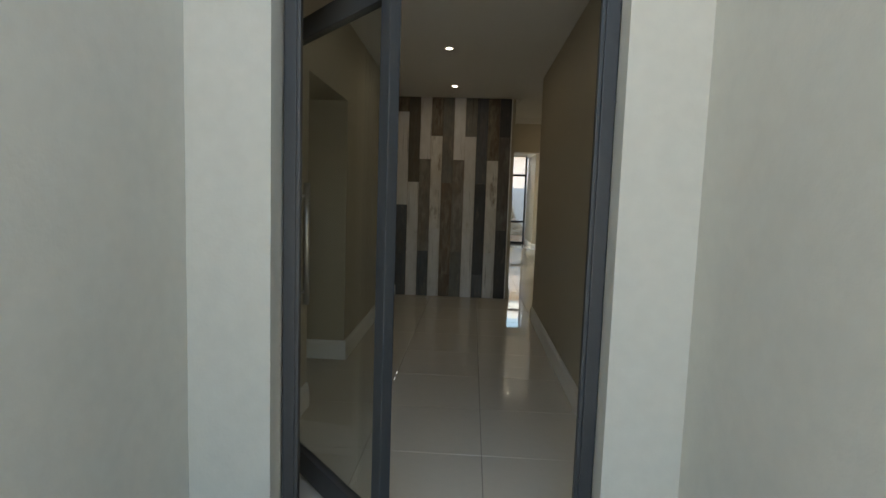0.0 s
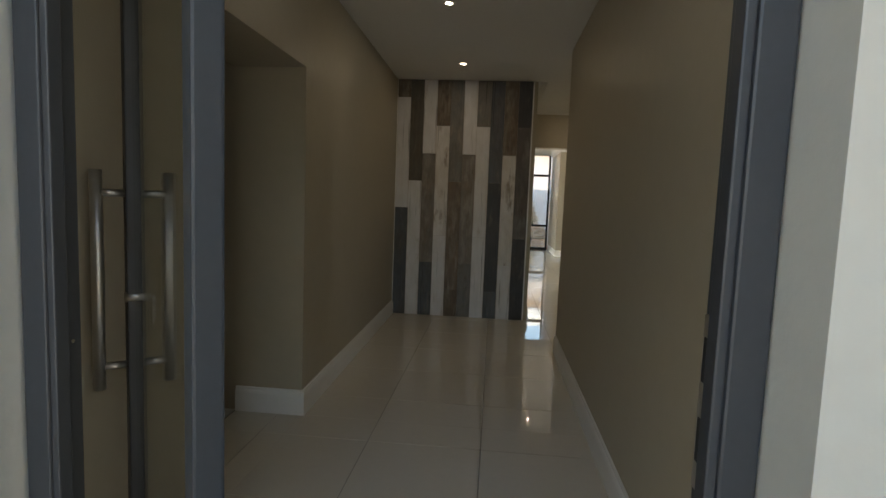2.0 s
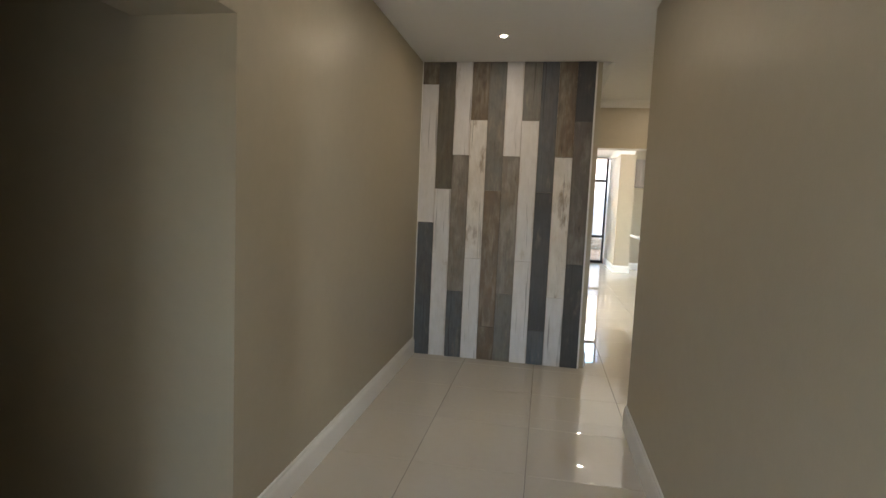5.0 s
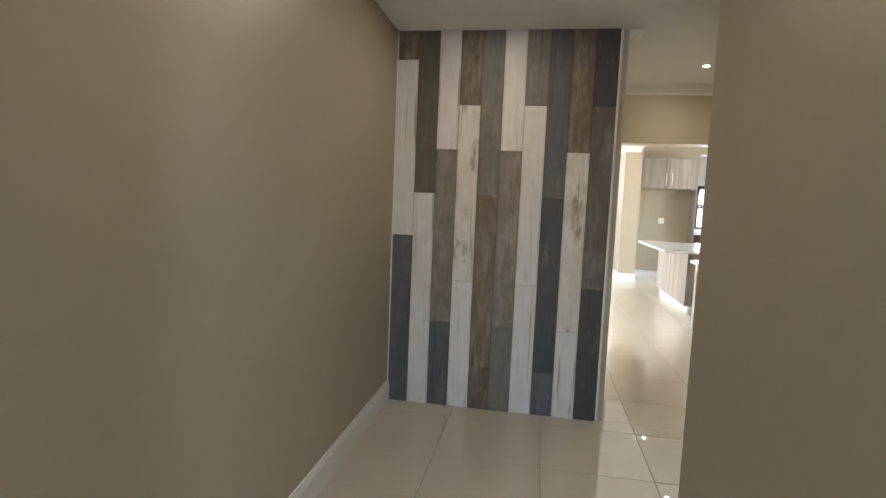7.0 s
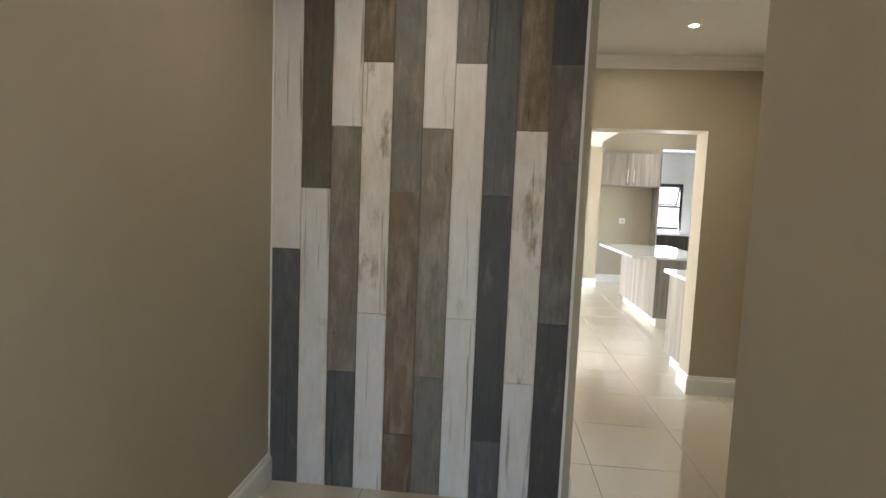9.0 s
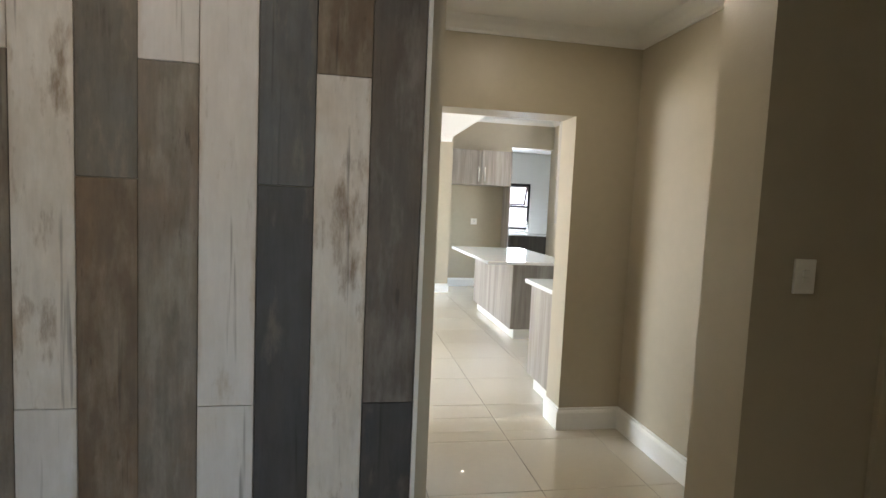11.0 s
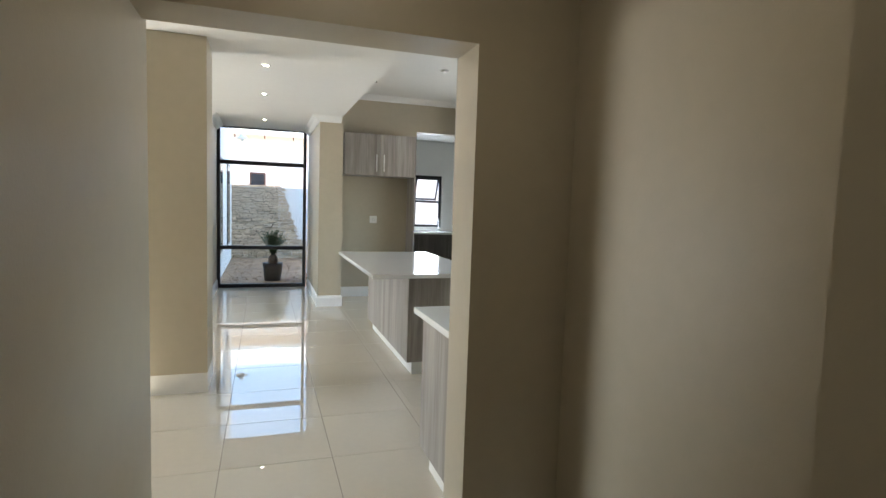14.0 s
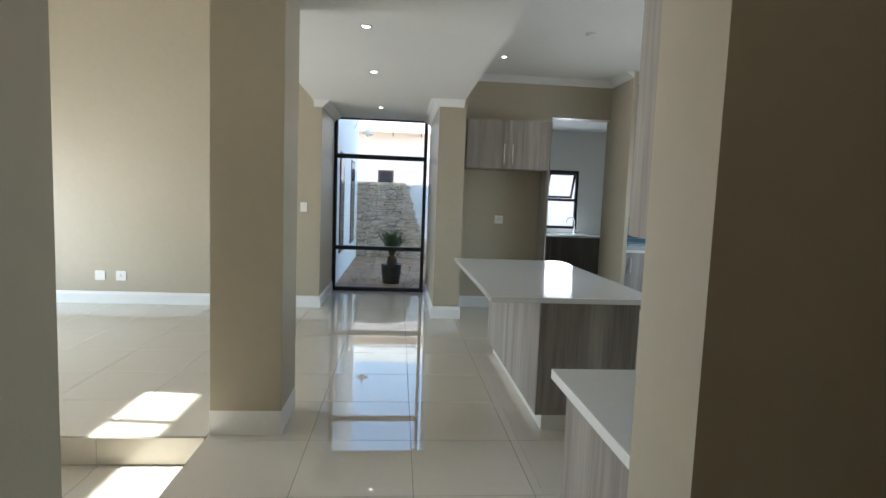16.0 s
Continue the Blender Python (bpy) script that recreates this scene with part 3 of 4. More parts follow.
boxes("window_5", BLACKA, [(4.58, 7.6, 0.94, 4.63, 7.65, 2.05), (4.58, 8.31, 0.94, 4.63, 8.36, 2.05), (4.58, 7.65, 0.94, 4.63, 8.31, 0.99), (4.58, 7.65, 2.0, 4.63, 8.31, 2.05)], "black-framed bedroom window", "window")

# ---- switches and sockets ----
def wall_plate(at, yaw, wide, high, label, category, rockers=0, holes=0):
    t = thing("light_switch" if rockers else "wall_socket", at, label, category)
    t.rotation_euler = (0, 0, radians(yaw))
    box_part("plate", (-wide / 2, -0.011, -high / 2, wide / 2, 0.0, high / 2), PLASTIC, t, 0.003)
    for i in range(rockers):
        z = (i - (rockers - 1) / 2) * 0.026
        box_part("rocker", (-0.012, -0.0155, z - 0.010, 0.012, -0.0105, z + 0.010), PLASTIC, t, 0.002)
    # dark discs on the plate face, painted in place of shaded holes
    for i in range(holes):
        a = 2 * math.pi * i / max(holes, 1) + math.pi / 2
        x, z = 0.014 * math.cos(a), 0.014 * math.sin(a)
        tube_part("hole", [(x, -0.0125, z), (x, -0.010, z)], 0.0045, DARKSLOT, t)
    return t


wall_plate((2.075, 7.10, 1.275), 0, 0.082, 0.122, "white two-lever light switch on the taupe wall", "light switch", rockers=2)
wall_plate((0.755, 7.13, 1.27), 90, 0.08, 0.125, "white light switch on the passage wall", "light switch", rockers=1)
wall_plate((0.23, 14.95, 1.29), 0, 0.085, 0.12, "white light switch on the living room wall", "light switch", rockers=1)
wall_plate((-2.25, 14.95, 0.35), 0, 0.12, 0.12, "blank white wall plate above the skirting", "socket")
wall_plate((-2.00, 14.95, 0.35), 0, 0.12, 0.12, "white wall socket above the skirting", "socket", holes=3)
wall_plate((2.79, 15.22, 1.21), 0, 0.115, 0.11, "white wall socket in the fridge recess", "socket", holes=3)


# ---- ceiling lights ----
def downlight():
    t = thing("downlight", (0, 0, 0), "round recessed ceiling downlight, lit", "downlight", "recessed downlights")
    bm = bmesh.new()
    ring = [(0.025, -0.001), (0.030, -0.007), (0.037, -0.006), (0.040, 0.0)]
    n = 24
    rows = [[bm.verts.new((r * math.cos(2 * math.pi * k / n), r * math.sin(2 * math.pi * k / n), z)) for k in range(n)] for r, z in ring]
    for a, b in zip(rows, rows[1:]):
        for k in range(n):
            bm.faces.new((a[k], a[(k + 1) % n], b[(k + 1) % n], b[k])).smooth = True
    part("bezel", bm, CHROME, t, "thin chrome bezel")
    tube_part("bulb", [(0, 0, -0.0012), (0, 0, -0.005)], [0.0245, 0.018], BULB, t, "glowing warm lamp", 20)
    return t


light = downlight()
light.location = (-0.01, 4.69, CH)
for x, y, z, w in ((-0.01, 4.69, CH, 0.16), (-0.01, 6.26, CH, 0.24), (1.50, 8.0, CL, 0.42)):
    glow = new("downlight_beam", bpy.data.lights.new("downlight_beam", "AREA"))
    glow.data.shape, glow.data.size, glow.data.energy, glow.data.color = "DISK", 0.05, w, (1.0, 0.84, 0.62)
    glow.matrix_world = look((x, y, z - 0.009), (x, y + 0.001, 0))
for x, y, z in ((-0.01, 6.26, CH), (1.50, 8.0, CL), (1.12, 10.6, CP), (1.17, 11.85, CP), (1.16, 13.2, CP), (1.16, 15.2, CP), (2.58, 14.25, CK), (2.52, 12.0, CK)):
    copy_thing(light, pose(x, y, z))
det = thing("smoke_detector", (3.25, 13.25, CK), "small dark round ceiling fitting, unlit", "ceiling fitting")
tube_part("body", [(0, 0, -0.001), (0, 0, -0.012), (0, 0, -0.022)], [0.05, 0.048, 0.03], STEEL, det, "", 20)


# ---- tall end window ----
def end_window():
    t = thing("window_1", (1.14, 16.30, 0), "tall black-framed glass window from floor to ceiling, three panes", "window", kind="structure")
    w = 0.70
    for x in (-w, w - 0.05):
        box_part("frame_side", (x, -0.035, 0, x + 0.05, 0.035, 2.665), BLACKA, t, 0.004)
    for z0, z1 in ((0.0, 0.06), (0.635, 0.695), (2.02, 2.085), (2.60, 2.665)):
        box_part("frame_bar", (-w + 0.05, -0.034, z0, w - 0.05, 0.034, z1), BLACKA, t, 0.004)
    for z0, z1 in ((0.06, 0.635), (0.695, 2.02), (2.085, 2.60)):
        p = box_part("pane", (-w + 0.048, -0.004, z0 - 0.002, w - 0.048, 0.004, z1 + 0.002), GLASS, t)
        p.visible_shadow = False


end_window()


def side_window(name, x0, x1, y, z0, z1, label, open_top=False):
    t = thing(name, ((x0 + x1) / 2, y, z0), label, "window", kind="structure")
    w, h = (x1 - x0) / 2, z1 - z0
    for x in (-w, w - 0.045):
        box_part("frame_side", (x, -0.03, 0, x + 0.045, 0.03, h), BLACKA, t, 0.003)
    for z in (0, h / 2 - 0.03, h - 0.05):
        box_part("frame_bar", (-w + 0.045, -0.029, z, w - 0.045, 0.029, z + 0.05), BLACKA, t, 0.003)
    p = box_part("pane", (-w + 0.043, -0.004, 0.048, w - 0.043, 0.004, h / 2 - 0.028), GLASS, t)
    p.visible_shadow = False
    sash = box_part("sash_bar", (-w + 0.045, -0.01, -0.035, w - 0.045, 0.02, 0.0), BLACKA, t, 0.002)
    sash.location = (0, 0, h - 0.05)
    if open_top:
        sash.rotation_euler = (radians(22), 0, 0)
    L = h / 2 - 0.08
    for x in (-w + 0.045, w - 0.08):
        s = box_part("sash_side", (x, -0.009, -L, x + 0.035, 0.019, -0.035), BLACKA, sash, 0.002)
    box_part("sash_foot", (-w + 0.045, -0.01, -L - 0.035, w - 0.045, 0.02, -L), BLACKA, sash, 0.002)
    q = box_part("sash_pane", (-w + 0.07, 0.002, -L, w - 0.07, 0.008, -0.03), GLASS, sash)
    q.visible_shadow = False


side_window("window_2", 4.21, 4.82, 18.06, 0.99, 2.09, "black-framed scullery window with the top sash tilted open", True)
side_window("window_3", 5.35, 5.60, 18.06, 0.99, 2.09, "narrow black-framed scullery window")
# these sliding doors are unseen, added around the living room fill lamp
boxes("window_4", BLACKA, [(-4.64, 11.3 + k * 0.8467, -0.02, -4.58, 11.36 + k * 0.8467, 2.0) for k in range(4)] + [(-4.645, 11.3, 1.94, -4.575, 13.9, 2.0), (-4.645, 11.3, -0.02, -4.575, 13.9, 0.03)], "unseen black-framed sliding doors added to let light into the living room", "window")

# ---- kitchen ----
def bar_handle(parent, x, y, z0, z1):
    h = tube_part("handle", [(x, y - 0.03, z0), (x, y - 0.03, z1)], 0.0075, SATIN, parent, "slim satin steel bar handle")
    for z in (z0 + 0.02, z1 - 0.02):
        tube_part("standoff", [(x, y, z), (x, y - 0.03, z)], 0.004, STEEL, h, "", 8)


def island():
    t = thing("kitchen_island", (2.6, 12.05, 0), "kitchen island of grey wood-grain panels with a white plinth", "kitchen island")
    box_part("plinth", (-0.22, -0.80, 0, 0.30, 0.95, 0.12), WHITE, t, 0.003, "white plinth")
    box_part("side_panel", (-0.275, -0.85, 0.12, -0.255, 0.98, 0.865), LAM, t, 0.0015, "pale grey wood-grain panel")
    box_part("end_panel", (-0.2545, -0.85, 0.12, 0.36, -0.83, 0.865), LAM, t, 0.0015)
    box_part("end_panel", (-0.2545, 0.96, 0.12, 0.36, 0.98, 0.865), LAM, t, 0.0015)
    box_part("body", (-0.2545, -0.829, 0.12, 0.34, 0.959, 0.865), LAM, t)
    for i in range(3):
        y = -0.83 + i * 0.597
        d = box_part("door", (0.341, y + 0.002, 0.125, 0.36, y + 0.594, 0.86), LAM, t, 0.001)
        tube_part("handle", [(0.39, y + 0.5, 0.6), (0.39, y + 0.5, 0.78)], 0.006, STEEL, d)
    w = tagged(boxes("worktop", QUARTZ, [(1.98, 11.03, 0.867, 3.02, 13.06, 0.90)], kind="", bevel=0.003), "white polished quartz worktop on the island", "worktop")


def base_run():
    t = thing("base_cabinet", (2.03, 9.36, 0), "grey wood-grain base cabinet with a white plinth", "kitchen cabinet")
    box_part("plinth", (0.01, -0.31, 0, 1.20, 0.24, 0.12), WHITE, t, 0.003, "white plinth")
    box_part("end_panel", (-0.03, -0.325, 0.12, -0.011, 0.30, 0.865), LAM, t, 0.0015)
    box_part("body", (-0.0105, -0.325, 0.12, 1.2, 0.28, 0.865), LAM, t)
    for i in range(2):
        x = -0.01 + i * 0.6
        d = box_part("door", (x + 0.002, 0.2805, 0.125, x + 0.598, 0.30, 0.86), LAM, t, 0.001)
        tube_part("handle", [(x + 0.5, 0.33, 0.6), (x + 0.5, 0.33, 0.78)], 0.006, STEEL, d)
    tagged(boxes("worktop", QUARTZ, [(1.955, 9.035, 0.867, 3.25, 9.70, 0.90)], kind="", bevel=0.003), "white polished quartz worktop on the base cabinet", "worktop")
    u = thing("wall_cabinet", (2.05, 9.2, 1.37), "grey wood-grain wall cabinet hung above the counter", "kitchen cabinet")
    box_part("body", (0, -0.165, 0, 1.2, 0.17, 1.15), LAM, u, 0.0015)
    for i in range(2):
        d = box_part("door", (i * 0.6 + 0.002, 0.171, 0.002, i * 0.6 + 0.598, 0.19, 1.148), LAM, u, 0.001)
        tube_part("handle", [(i * 0.6 + 0.5, 0.22, 0.1), (i * 0.6 + 0.5, 0.22, 0.28)], 0.006, STEEL, d)
    s = thing("splashback", (2.02, 9.035, 0.9), "blue-grey brick-bond tile splashback above the counter", "tiling", kind="structure")
    for r in range(6):
        for c in range(8):
            x = c * 0.15 + (0.075 if r % 2 else 0)
            box_part("tile", (x + 0.001, 0, r * 0.076 + 0.002, x + 0.149, 0.009, r * 0.076 + 0.075), GREYT, s, 0.0)


def corner_units():
    t = thing("base_cabinet", (4.33, 14.62, 0), "grey wood-grain base cabinet beside the wall return", "kitchen cabinet")
    box_part("plinth", (0, 0.05, 0, 1.8, 0.59, 0.12), WHITE, t, 0.003, "white plinth")
    box_part("body", (0, 0.02, 0.12, 1.8, 0.595, 0.865), LAM, t)
    for i in range(3):
        d = box_part("door", (i * 0.6 + 0.002, 0.0, 0.125, i * 0.6 + 0.598, 0.019, 0.86), LAM, t, 0.001)
        bar_handle(d, i * 0.6 + 0.08, 0.0, 0.60, 0.80)
    tagged(boxes("worktop", QUARTZ, [(4.325, 14.59, 0.867, 6.19, 15.215, 0.90)], kind="", bevel=0.003), "white polished quartz worktop beside the wall return", "worktop")
    u = thing("wall_cabinet", (4.33, 14.86, 1.32), "tall grey wood-grain wall cabinet above the tiled splashback", "kitchen cabinet")
    box_part("body", (0, 0.02, 0, 1.8, 0.355, 1.3), LAM, u)
    for i in range(3):
        d = box_part("door", (i * 0.6 + 0.002, 0.0, 0.002, i * 0.6 + 0.598, 0.019, 1.298), LAM, u, 0.001)
        bar_handle(d, i * 0.6 + 0.08, 0.0, 0.05, 0.25)
    s = thing("splashback", (4.325, 15.207, 0.9), "blue brick-bond glass tile splashback above the counter", "tiling", kind="structure")
    for r in range(7):
        for c in range(12):
            x = c * 0.15 + (0.075 if r % 2 else 0)
            box_part("tile", (x + 0.001, 0, r * 0.059 + 0.002, x + 0.147, 0.009, r * 0.059 + 0.056), GREYT, s, 0.0)


def fridge_recess():
    t = thing("wall_cabinet", (2.79, 15.0, 1.87), "two-door grey wood-grain cabinet above the fridge recess", "kitchen cabinet")
    box_part("body", (-0.53, -0.20, 0, 0.53, 0.215, 0.61), LAM, t, 0.0015)
    for x0, x1, hx in ((-0.528, -0.003, -0.055), (0.003, 0.528, 0.055)):
        d = box_part("door", (x0, -0.22, 0.002, x1, -0.2005, 0.608), LAM, t, 0.0012)
        bar_handle(d, hx, -0.22, 0.06, 0.31)
    boxes("side_panel", LAM, [(3.325, 14.79, 0.0, 3.345, 15.218, 2.48)], "tall grey wood-grain side panel of the fridge recess", "cabinet panel", kind="thing", bevel=0.001)


def scullery():
    t = thing("base_cabinet", (4.6, 17.65, 0), "dark wood-grain base cabinet under the scullery window", "kitchen cabinet")
    box_part("plinth", (-1.1, -0.22, 0, 1.5, 0.30, 0.1), DARKSLOT, t)
    box_part("body", (-1.1, -0.28, 0.1, 1.5, 0.34, 0.865), LAMD, t)
    for i in range(4):
        box_part("door", (-1.1 + i * 0.65 + 0.002, -0.30, 0.105, -1.1 + i * 0.65 + 0.647, -0.281, 0.86), LAMD, t, 0.001)
    tagged(boxes("worktop", QUARTZ, [(3.48, 17.33, 0.867, 6.15, 17.995, 0.90)], kind="", bevel=0.003), "pale worktop in the scullery", "worktop")
    f = thing("tap", (4.72, 17.82, 0.90), "chrome gooseneck kitchen tap on the scullery worktop", "tap")
    tube_part("base", [(0, 0, 0), (0, 0, 0.05)], 0.024, CHROME, f)
    arc = [(0, 0, 0.05), (0, 0, 0.22)] + [(-0.09 + 0.09 * math.cos(a), -0.03 * (1 - math.cos(a)), 0.22 + 0.09 * math.sin(a)) for a in [math.pi * k / 10 for k in range(1, 11)]] + [(-0.18, -0.06, 0.18)]
    tube_part("spout", arc, 0.011, CHROME, f)
    tube_part("lever", [(0.02, 0, 0.06), (0.08, -0.02, 0.09)], 0.006, CHROME, f)


island()
base_run()
corner_units()
fridge_recess()
scullery()

# ---- courtyard ----
def cycad():
    p = thing("potted_cycad", (1.33, 17.75, -0.1), "small green cycad in a black pot on the sand", "potted plant")
    tube_part("pot", [(0, 0, 0), (0, 0, 0.30), (0, 0, 0.33), (0, 0, 0.345), (0, 0, 0.32)], [0.15, 0.185, 0.185, 0.195, 0.17], POTM, p, "black plastic nursery pot", 20)
    tube_part("trunk", [(0, 0, 0.3), (0.01, 0, 0.38), (0.005, 0, 0.45), (0, 0, 0.50)], [0.08, 0.10, 0.085, 0.05], BARK, p)
    r = random.Random(8)
    for i in range(64):
        a, lean, L = i * 2.399, 0.06 + 0.5 * r.random(), 0.42 + 0.16 * r.random()
        bm = bmesh.new()
        pts = []
        for k in range(7):
            s = k / 6
            out = L * (s * math.sin(lean) + 0.12 * s * s)
            pts.append(Vector((math.cos(a) * out, math.sin(a) * out, 0.47 + L * (s * math.cos(lean) - 0.10 * s * s))))
        tube_into(bm, pts, [0.006 - 0.0006 * k for k in range(7)], 5)
        side = Vector((-math.sin(a), math.cos(a), 0))
        for k in range(1, 14):
            s = k / 14 * 6
            j = min(int(s), 5)
            b0 = pts[j].lerp(pts[j + 1], s - j)
            d = (pts[j + 1] - pts[j]).normalized()
            for g in (-1, 1):
                tip = b0 + (side * g * 0.8 + d * 0.9) * 0.075 * (1.1 - 0.5 * k / 14)
                v = [bm.verts.new(b0 - d * 0.006), bm.verts.new(b0 + d * 0.008), bm.verts.new(tip)]
                bm.faces.new(v)
        part("frond", bm, LEAF, p)


cycad()
rc = random.Random(21)
bm = bmesh.new()
for _ in range(420):
    x, y, q = rc.uniform(0.42, 2.6), 16.55 + 5.2 * rc.random() ** 1.3, rc.uniform(0.012, 0.045)
    ring = [bm.verts.new((x + q * rc.uniform(0.7, 1.3) * math.cos(a), y + q * rc.uniform(0.7, 1.3) * math.sin(a), -0.102)) for a in (0, 1.3, 2.5, 3.8, 5.0)]
    top = bm.verts.new((x + rc.uniform(-0.3, 0.3) * q, y, -0.1 + q * rc.uniform(0.4, 0.8)))
    for k in range(5):
        bm.faces.new((ring[k], ring[(k + 1) % 5], top))
tagged(new("soil_clods", mesh_from("soil_clods", bm, SAND)), "loose clods and pebbles on the sandy soil", "pebbles", kind="stuff")
house = thing("neighbour_house", (1.5, 27.0, -0.1), "white plastered neighbouring house with a pale tiled roof", "house")
box_part("wall", (-6, 0, 0, 9, 4, 3.95), HOUSEW, house)
for i in range(9):
    bm = bmesh.new()
    y0, z0 = -0.45 + i * 0.33, 3.85 + i * 0.16
    vs = [(-6.3, y0, z0), (9.3, y0, z0), (9.3, y0 + 0.37, z0 + 0.16), (-6.3, y0 + 0.37, z0 + 0.16)]
    lo = [bm.verts.new(v) for v in vs]
    hi = [bm.verts.new((x, y, z + 0.055)) for x, y, z in vs]
    bm.faces.new(lo), bm.faces.new(hi)
    for k in range(4):
        bm.faces.new((lo[k], lo[(k + 1) % 4], hi[(k + 1) % 4], hi[k]))
    part("roof_course", bm, ROOFT, house)
g = box_part("gutter", (-6.3, -0.56, 3.74, 9.3, -0.44, 3.84), WHITE, house, 0.01, "white gutter")
for i in range(8):
    box_part("gutter_bracket", (-3.2 + i * 0.95, -0.55, 3.62, -3.16 + i * 0.95, -0.50, 3.74), BROWNF, g)
wn = box_part("window", (-0.82, -0.03, 1.95, -0.28, 0.02, 2.50), BROWNF, house, 0.01, "small brown-framed window")
box_part("pane", (-0.76, -0.036, 2.01, -0.34, -0.031, 2.44), DARKG, wn)

side = thing("house_wing", (0.36, 16.45, -0.1), "white plastered wing of the house along the courtyard", "house")
box_part("wall", (-0.6, 0.0, 0, 0.0, 5.53, 5.0), HOUSEW, side)
for y0, y1 in ((1.4, 2.1), (3.6, 4.5)):
    f = box_part("window_frame", (0.001, y0, 0.5, 0.02, y1, 2.35), BLACKA, side, 0.003, "dark tall window frame")
    box_part("pane", (0.0205, y0 + 0.05, 0.55, 0.022, y1 - 0.05, 2.3), DARKG, f)
lamp = thing("wall_lamp", (0.362, 20.8, 3.05), "white gooseneck outdoor wall lamp on the courtyard wall", "wall lamp")
tube_part("bracket", [(0, 0, 0), (0.015, 0, 0)], 0.05, WHITE, lamp)
tube_part("arm", [(0.015, 0, 0)] + [(0.02 + 0.14 * (1 - math.cos(a)), 0, 0.16 * math.sin(a)) for a in [math.pi * k / 10 for k in range(1, 11)]] + [(0.30, 0, -0.05)], 0.010, WHITE, lamp)
tube_part("shade", [(0.30, 0, -0.04), (0.30, 0, -0.08), (0.30, 0, -0.15)], [0.035, 0.06, 0.15], WHITE, lamp, "white enamel shade", 20)
tube_part("bulb", [(0.30, 0, -0.15), (0.30, 0, -0.21)], [0.05, 0.03], PLASTIC, lamp)

# ---- floors: 600 mm tiles as pieces ----
TX, TY, GX, GY = 0.605, 0.61, 0.335, 9.27
shared = {}


def tile_mesh(w, d, mat):
    key = (round(w, 3), round(d, 3), mat.name)
    if key not in shared:
        bm = bmesh.new()
        e = 0.0012
        lo = [bm.verts.new(v) for v in ((0, 0, -0.008), (w, 0, -0.008), (w, d, -0.008), (0, d, -0.008))]
        md = [bm.verts.new(v) for v in ((0, 0, -e), (w, 0, -e), (w, d, -e), (0, d, -e))]
        hi = [bm.verts.new(v) for v in ((e, e, 0), (w - e, e, 0), (w - e, d - e, 0), (e, d - e, 0))]
        bm.faces.new(hi)
        for a, b in ((lo, md), (md, hi)):
            for k in range(4):
                bm.faces.new((a[k], a[(k + 1) % 4], b[(k + 1) % 4], b[k]))
        shared[key] = mesh_from("tile", bm, mat)
    return shared[key]


def tiled(name, rects, z, label):
    fl = boxes(name, GROUT, [(x0, y0, z - 0.10, x1, y1, z - 0.0022) for x0, y0, x1, y1 in rects], label, "floor")
    for x0, y0, x1, y1 in rects:
        for i in range(math.floor((x0 - GX) / TX), math.ceil((x1 - GX) / TX)):
            for j in range(math.floor((y0 - GY) / TY), math.ceil((y1 - GY) / TY)):
                a0, a1 = max(GX + i * TX + 0.0015, x0), min(GX + (i + 1) * TX - 0.0015, x1)
                b0, b1 = max(GY + j * TY + 0.0015, y0), min(GY + (j + 1) * TY - 0.0015, y1)
                if a1 - a0 < 0.01 or b1 - b0 < 0.01:
                    continue
                ob = new("tile", tile_mesh(a1 - a0, b1 - b0, TILE))
                ob.parent = fl
                ob.location = (a0, b0, z)


tiled("floor_hall", [(0.69, 1.80, HX1, 2.03), (HX0, 2.03, HX1, 4.05), (HXN, 4.05, HX1, 5.78), (HXN, 5.78, 2.362, 7.0), (0.755, 7.0, 2.362, 8.80), (2.362, 5.78, 3.55, 7.10), (2.53, 7.10, 3.37, 7.33), (2.60, 7.33, 4.5, 8.60), (-1.14, 3.08, HX0, 4.05), (HX1, 5.5, HX1 + 0.2, 5.78)], 0.0, "polished cream porcelain floor tiles with thin grey joints")
tiled("floor_passage", [(0.755, 8.80, 1.93, 9.03), (0.34, 9.03, 2.2, 16.3), (-4.5, 11.15, 0.34, 14.95)], 0.0, "polished cream porcelain floor tiles with thin grey joints")
tiled("floor_kitchen", [(2.2, 9.03, 6.2, 15.22), (2.2, 15.22, 6.2, 18.0)], 0.0, "polished cream porcelain kitchen floor tiles")
tiled("floor_side_passage", [(-2.6, 3.02, -1.14, 4.10)], -0.17, "polished cream floor tiles a step below the hall")
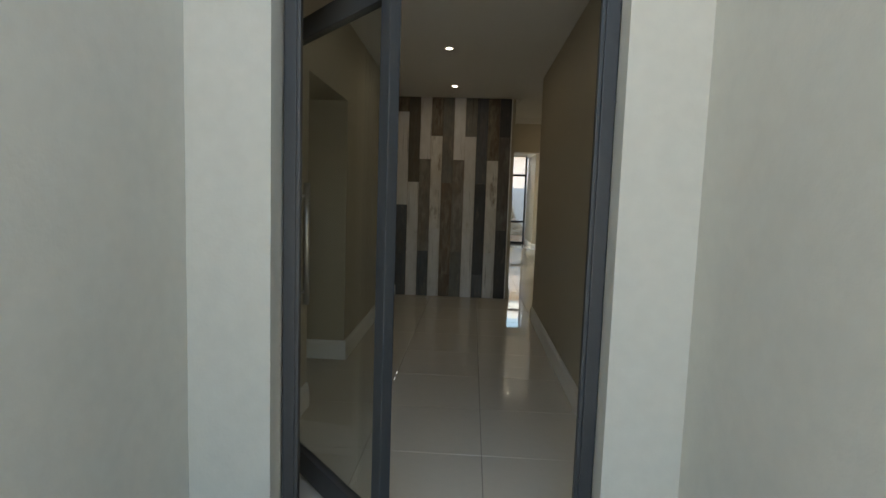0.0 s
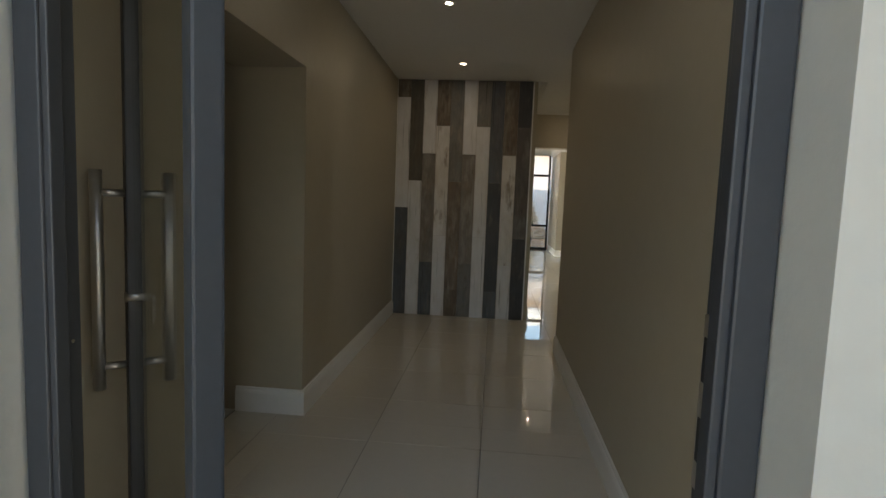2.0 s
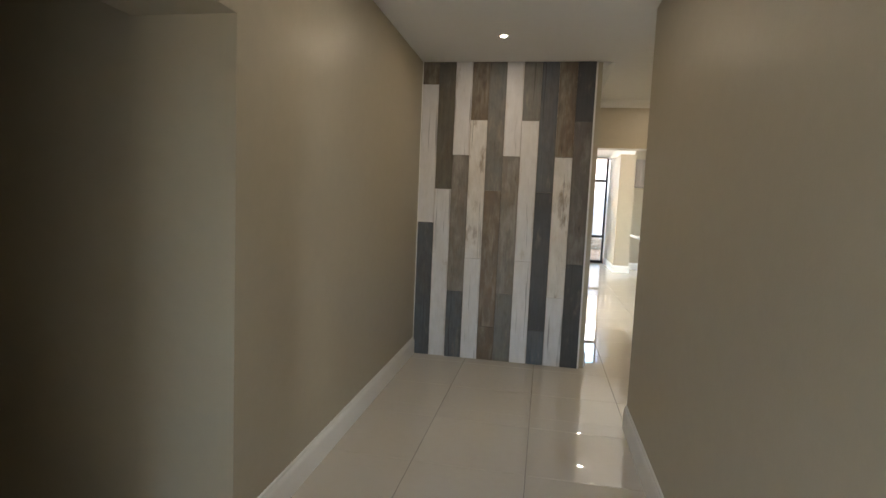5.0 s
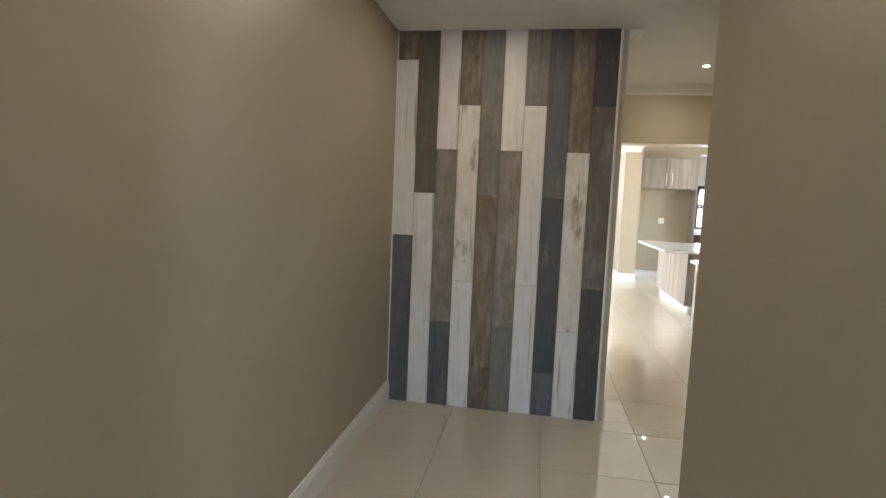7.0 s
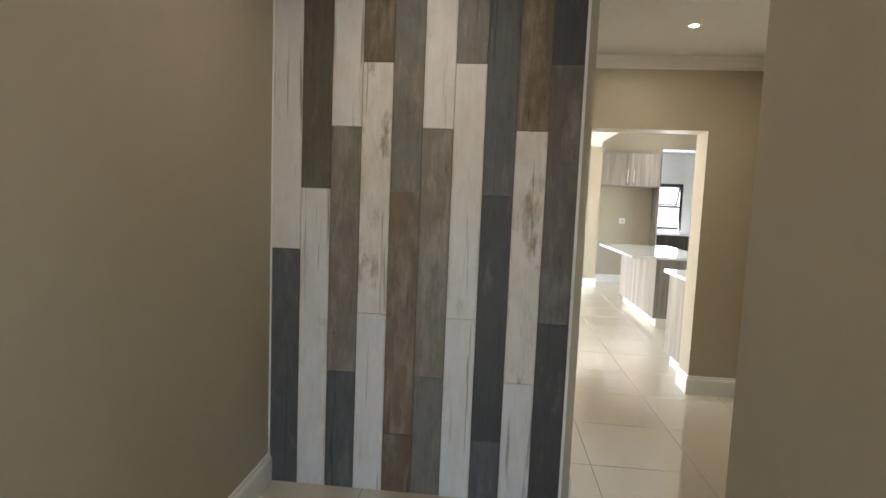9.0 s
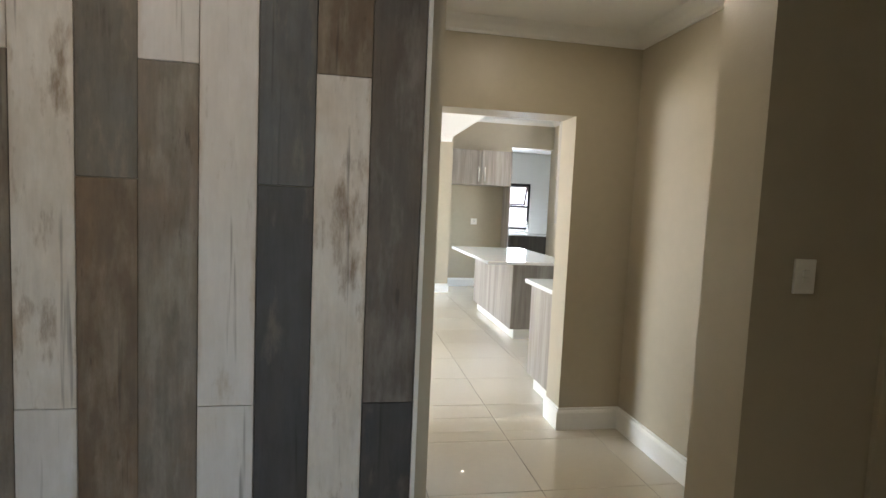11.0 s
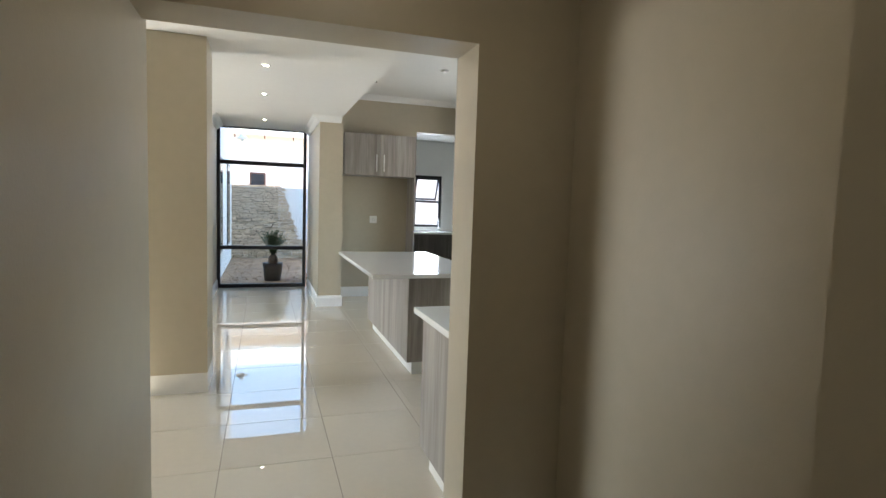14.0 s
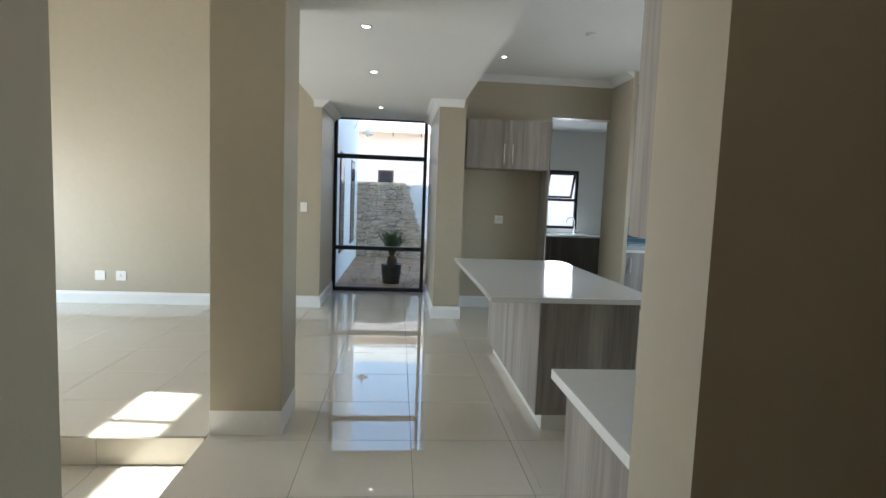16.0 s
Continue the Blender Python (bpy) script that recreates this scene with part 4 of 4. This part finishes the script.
tiled("floor_lounge", [(-4.5, 9.03, 0.33, 11.14)], -0.17, "sunken polished cream tiled lounge floor")
riser = boxes("step_riser", GROUT, [(-1.149, 3.02, -0.17, -1.14, 4.10, -0.001), (-4.5, 11.143, -0.17, 0.332, 11.149, -0.012), (0.332, 9.03, -0.17, 0.34, 11.15, -0.012)], "tiled step down into the sunken lounge", "step")
for i in range(8):
    x1 = 0.325 - i * TX
    box_part("tile", (max(x1 - TX + 0.003, -4.5), 11.136, -0.166, x1, 11.1425, -0.0035), TILE, riser)

# ---- stacked stone garden wall ----
stone = thing("stone_wall", (0.36, 22.0, -0.1), "dry-stacked flat stone garden wall with uneven courses", "stone wall", kind="structure")
# bare white of the core stands for stone in full sun
box_part("core", (-0.4, 0.06, 0, 5.0, 0.35, 1.90), HOUSEW, stone, 0.0, "white core standing in for the sunlit stretch of stone")
# dark sheet added behind the stones, its colour shades the open gaps
box_part("gap_backing", (-0.38, 0.045, 0, 1.16, 0.062, 1.88), GAP_SHADE, stone)
rs = random.Random(11)
sm = []
for k in range(6):
    bm = bmesh.new()
    box_into(bm, 0, -0.5, 0, 1, 0.5, 1)
    for v in bm.verts:
        v.co += Vector((rs.uniform(-0.06, 0.06), rs.uniform(-0.08, 0.08), rs.uniform(-0.12, 0.12)))
    sm.append(mesh_from("stone", bm, STONE))
z, count = 0.0, 0
small = bmesh.new()
while z < 1.90:
    h = rs.uniform(0.036, 0.056)
    x = rs.uniform(-0.2, 0.0)
    # stones end on a ragged line where the sunlit white begins
    edge = 1.28 + 0.30 * (1.9 - z) + (0.25 * max(0.0, 0.5 - z) / 0.5) * 4 + rs.uniform(-0.05, 0.05)
    while x < edge:
        w = min(rs.uniform(0.08, 0.26), max(edge - x, 0.05))
        y, dz = 0.02 + rs.uniform(-0.055, 0.035), rs.uniform(-0.006, 0.006)
        if count < 300:
            ob = new("stone", sm[rs.randrange(6)])
            ob.parent = stone
            ob.location = (x, y, z + dz)
            ob.scale = (w * 0.93, 0.14, h * 0.88)
        else:
            box_into(small, x, y - 0.07, z + dz, x + w * 0.93, y + 0.07, z + dz + h * 0.88)
        count += 1
        x += w
    z += h
part("upper_stones", small, STONE, stone)["kind"] = "stuff"
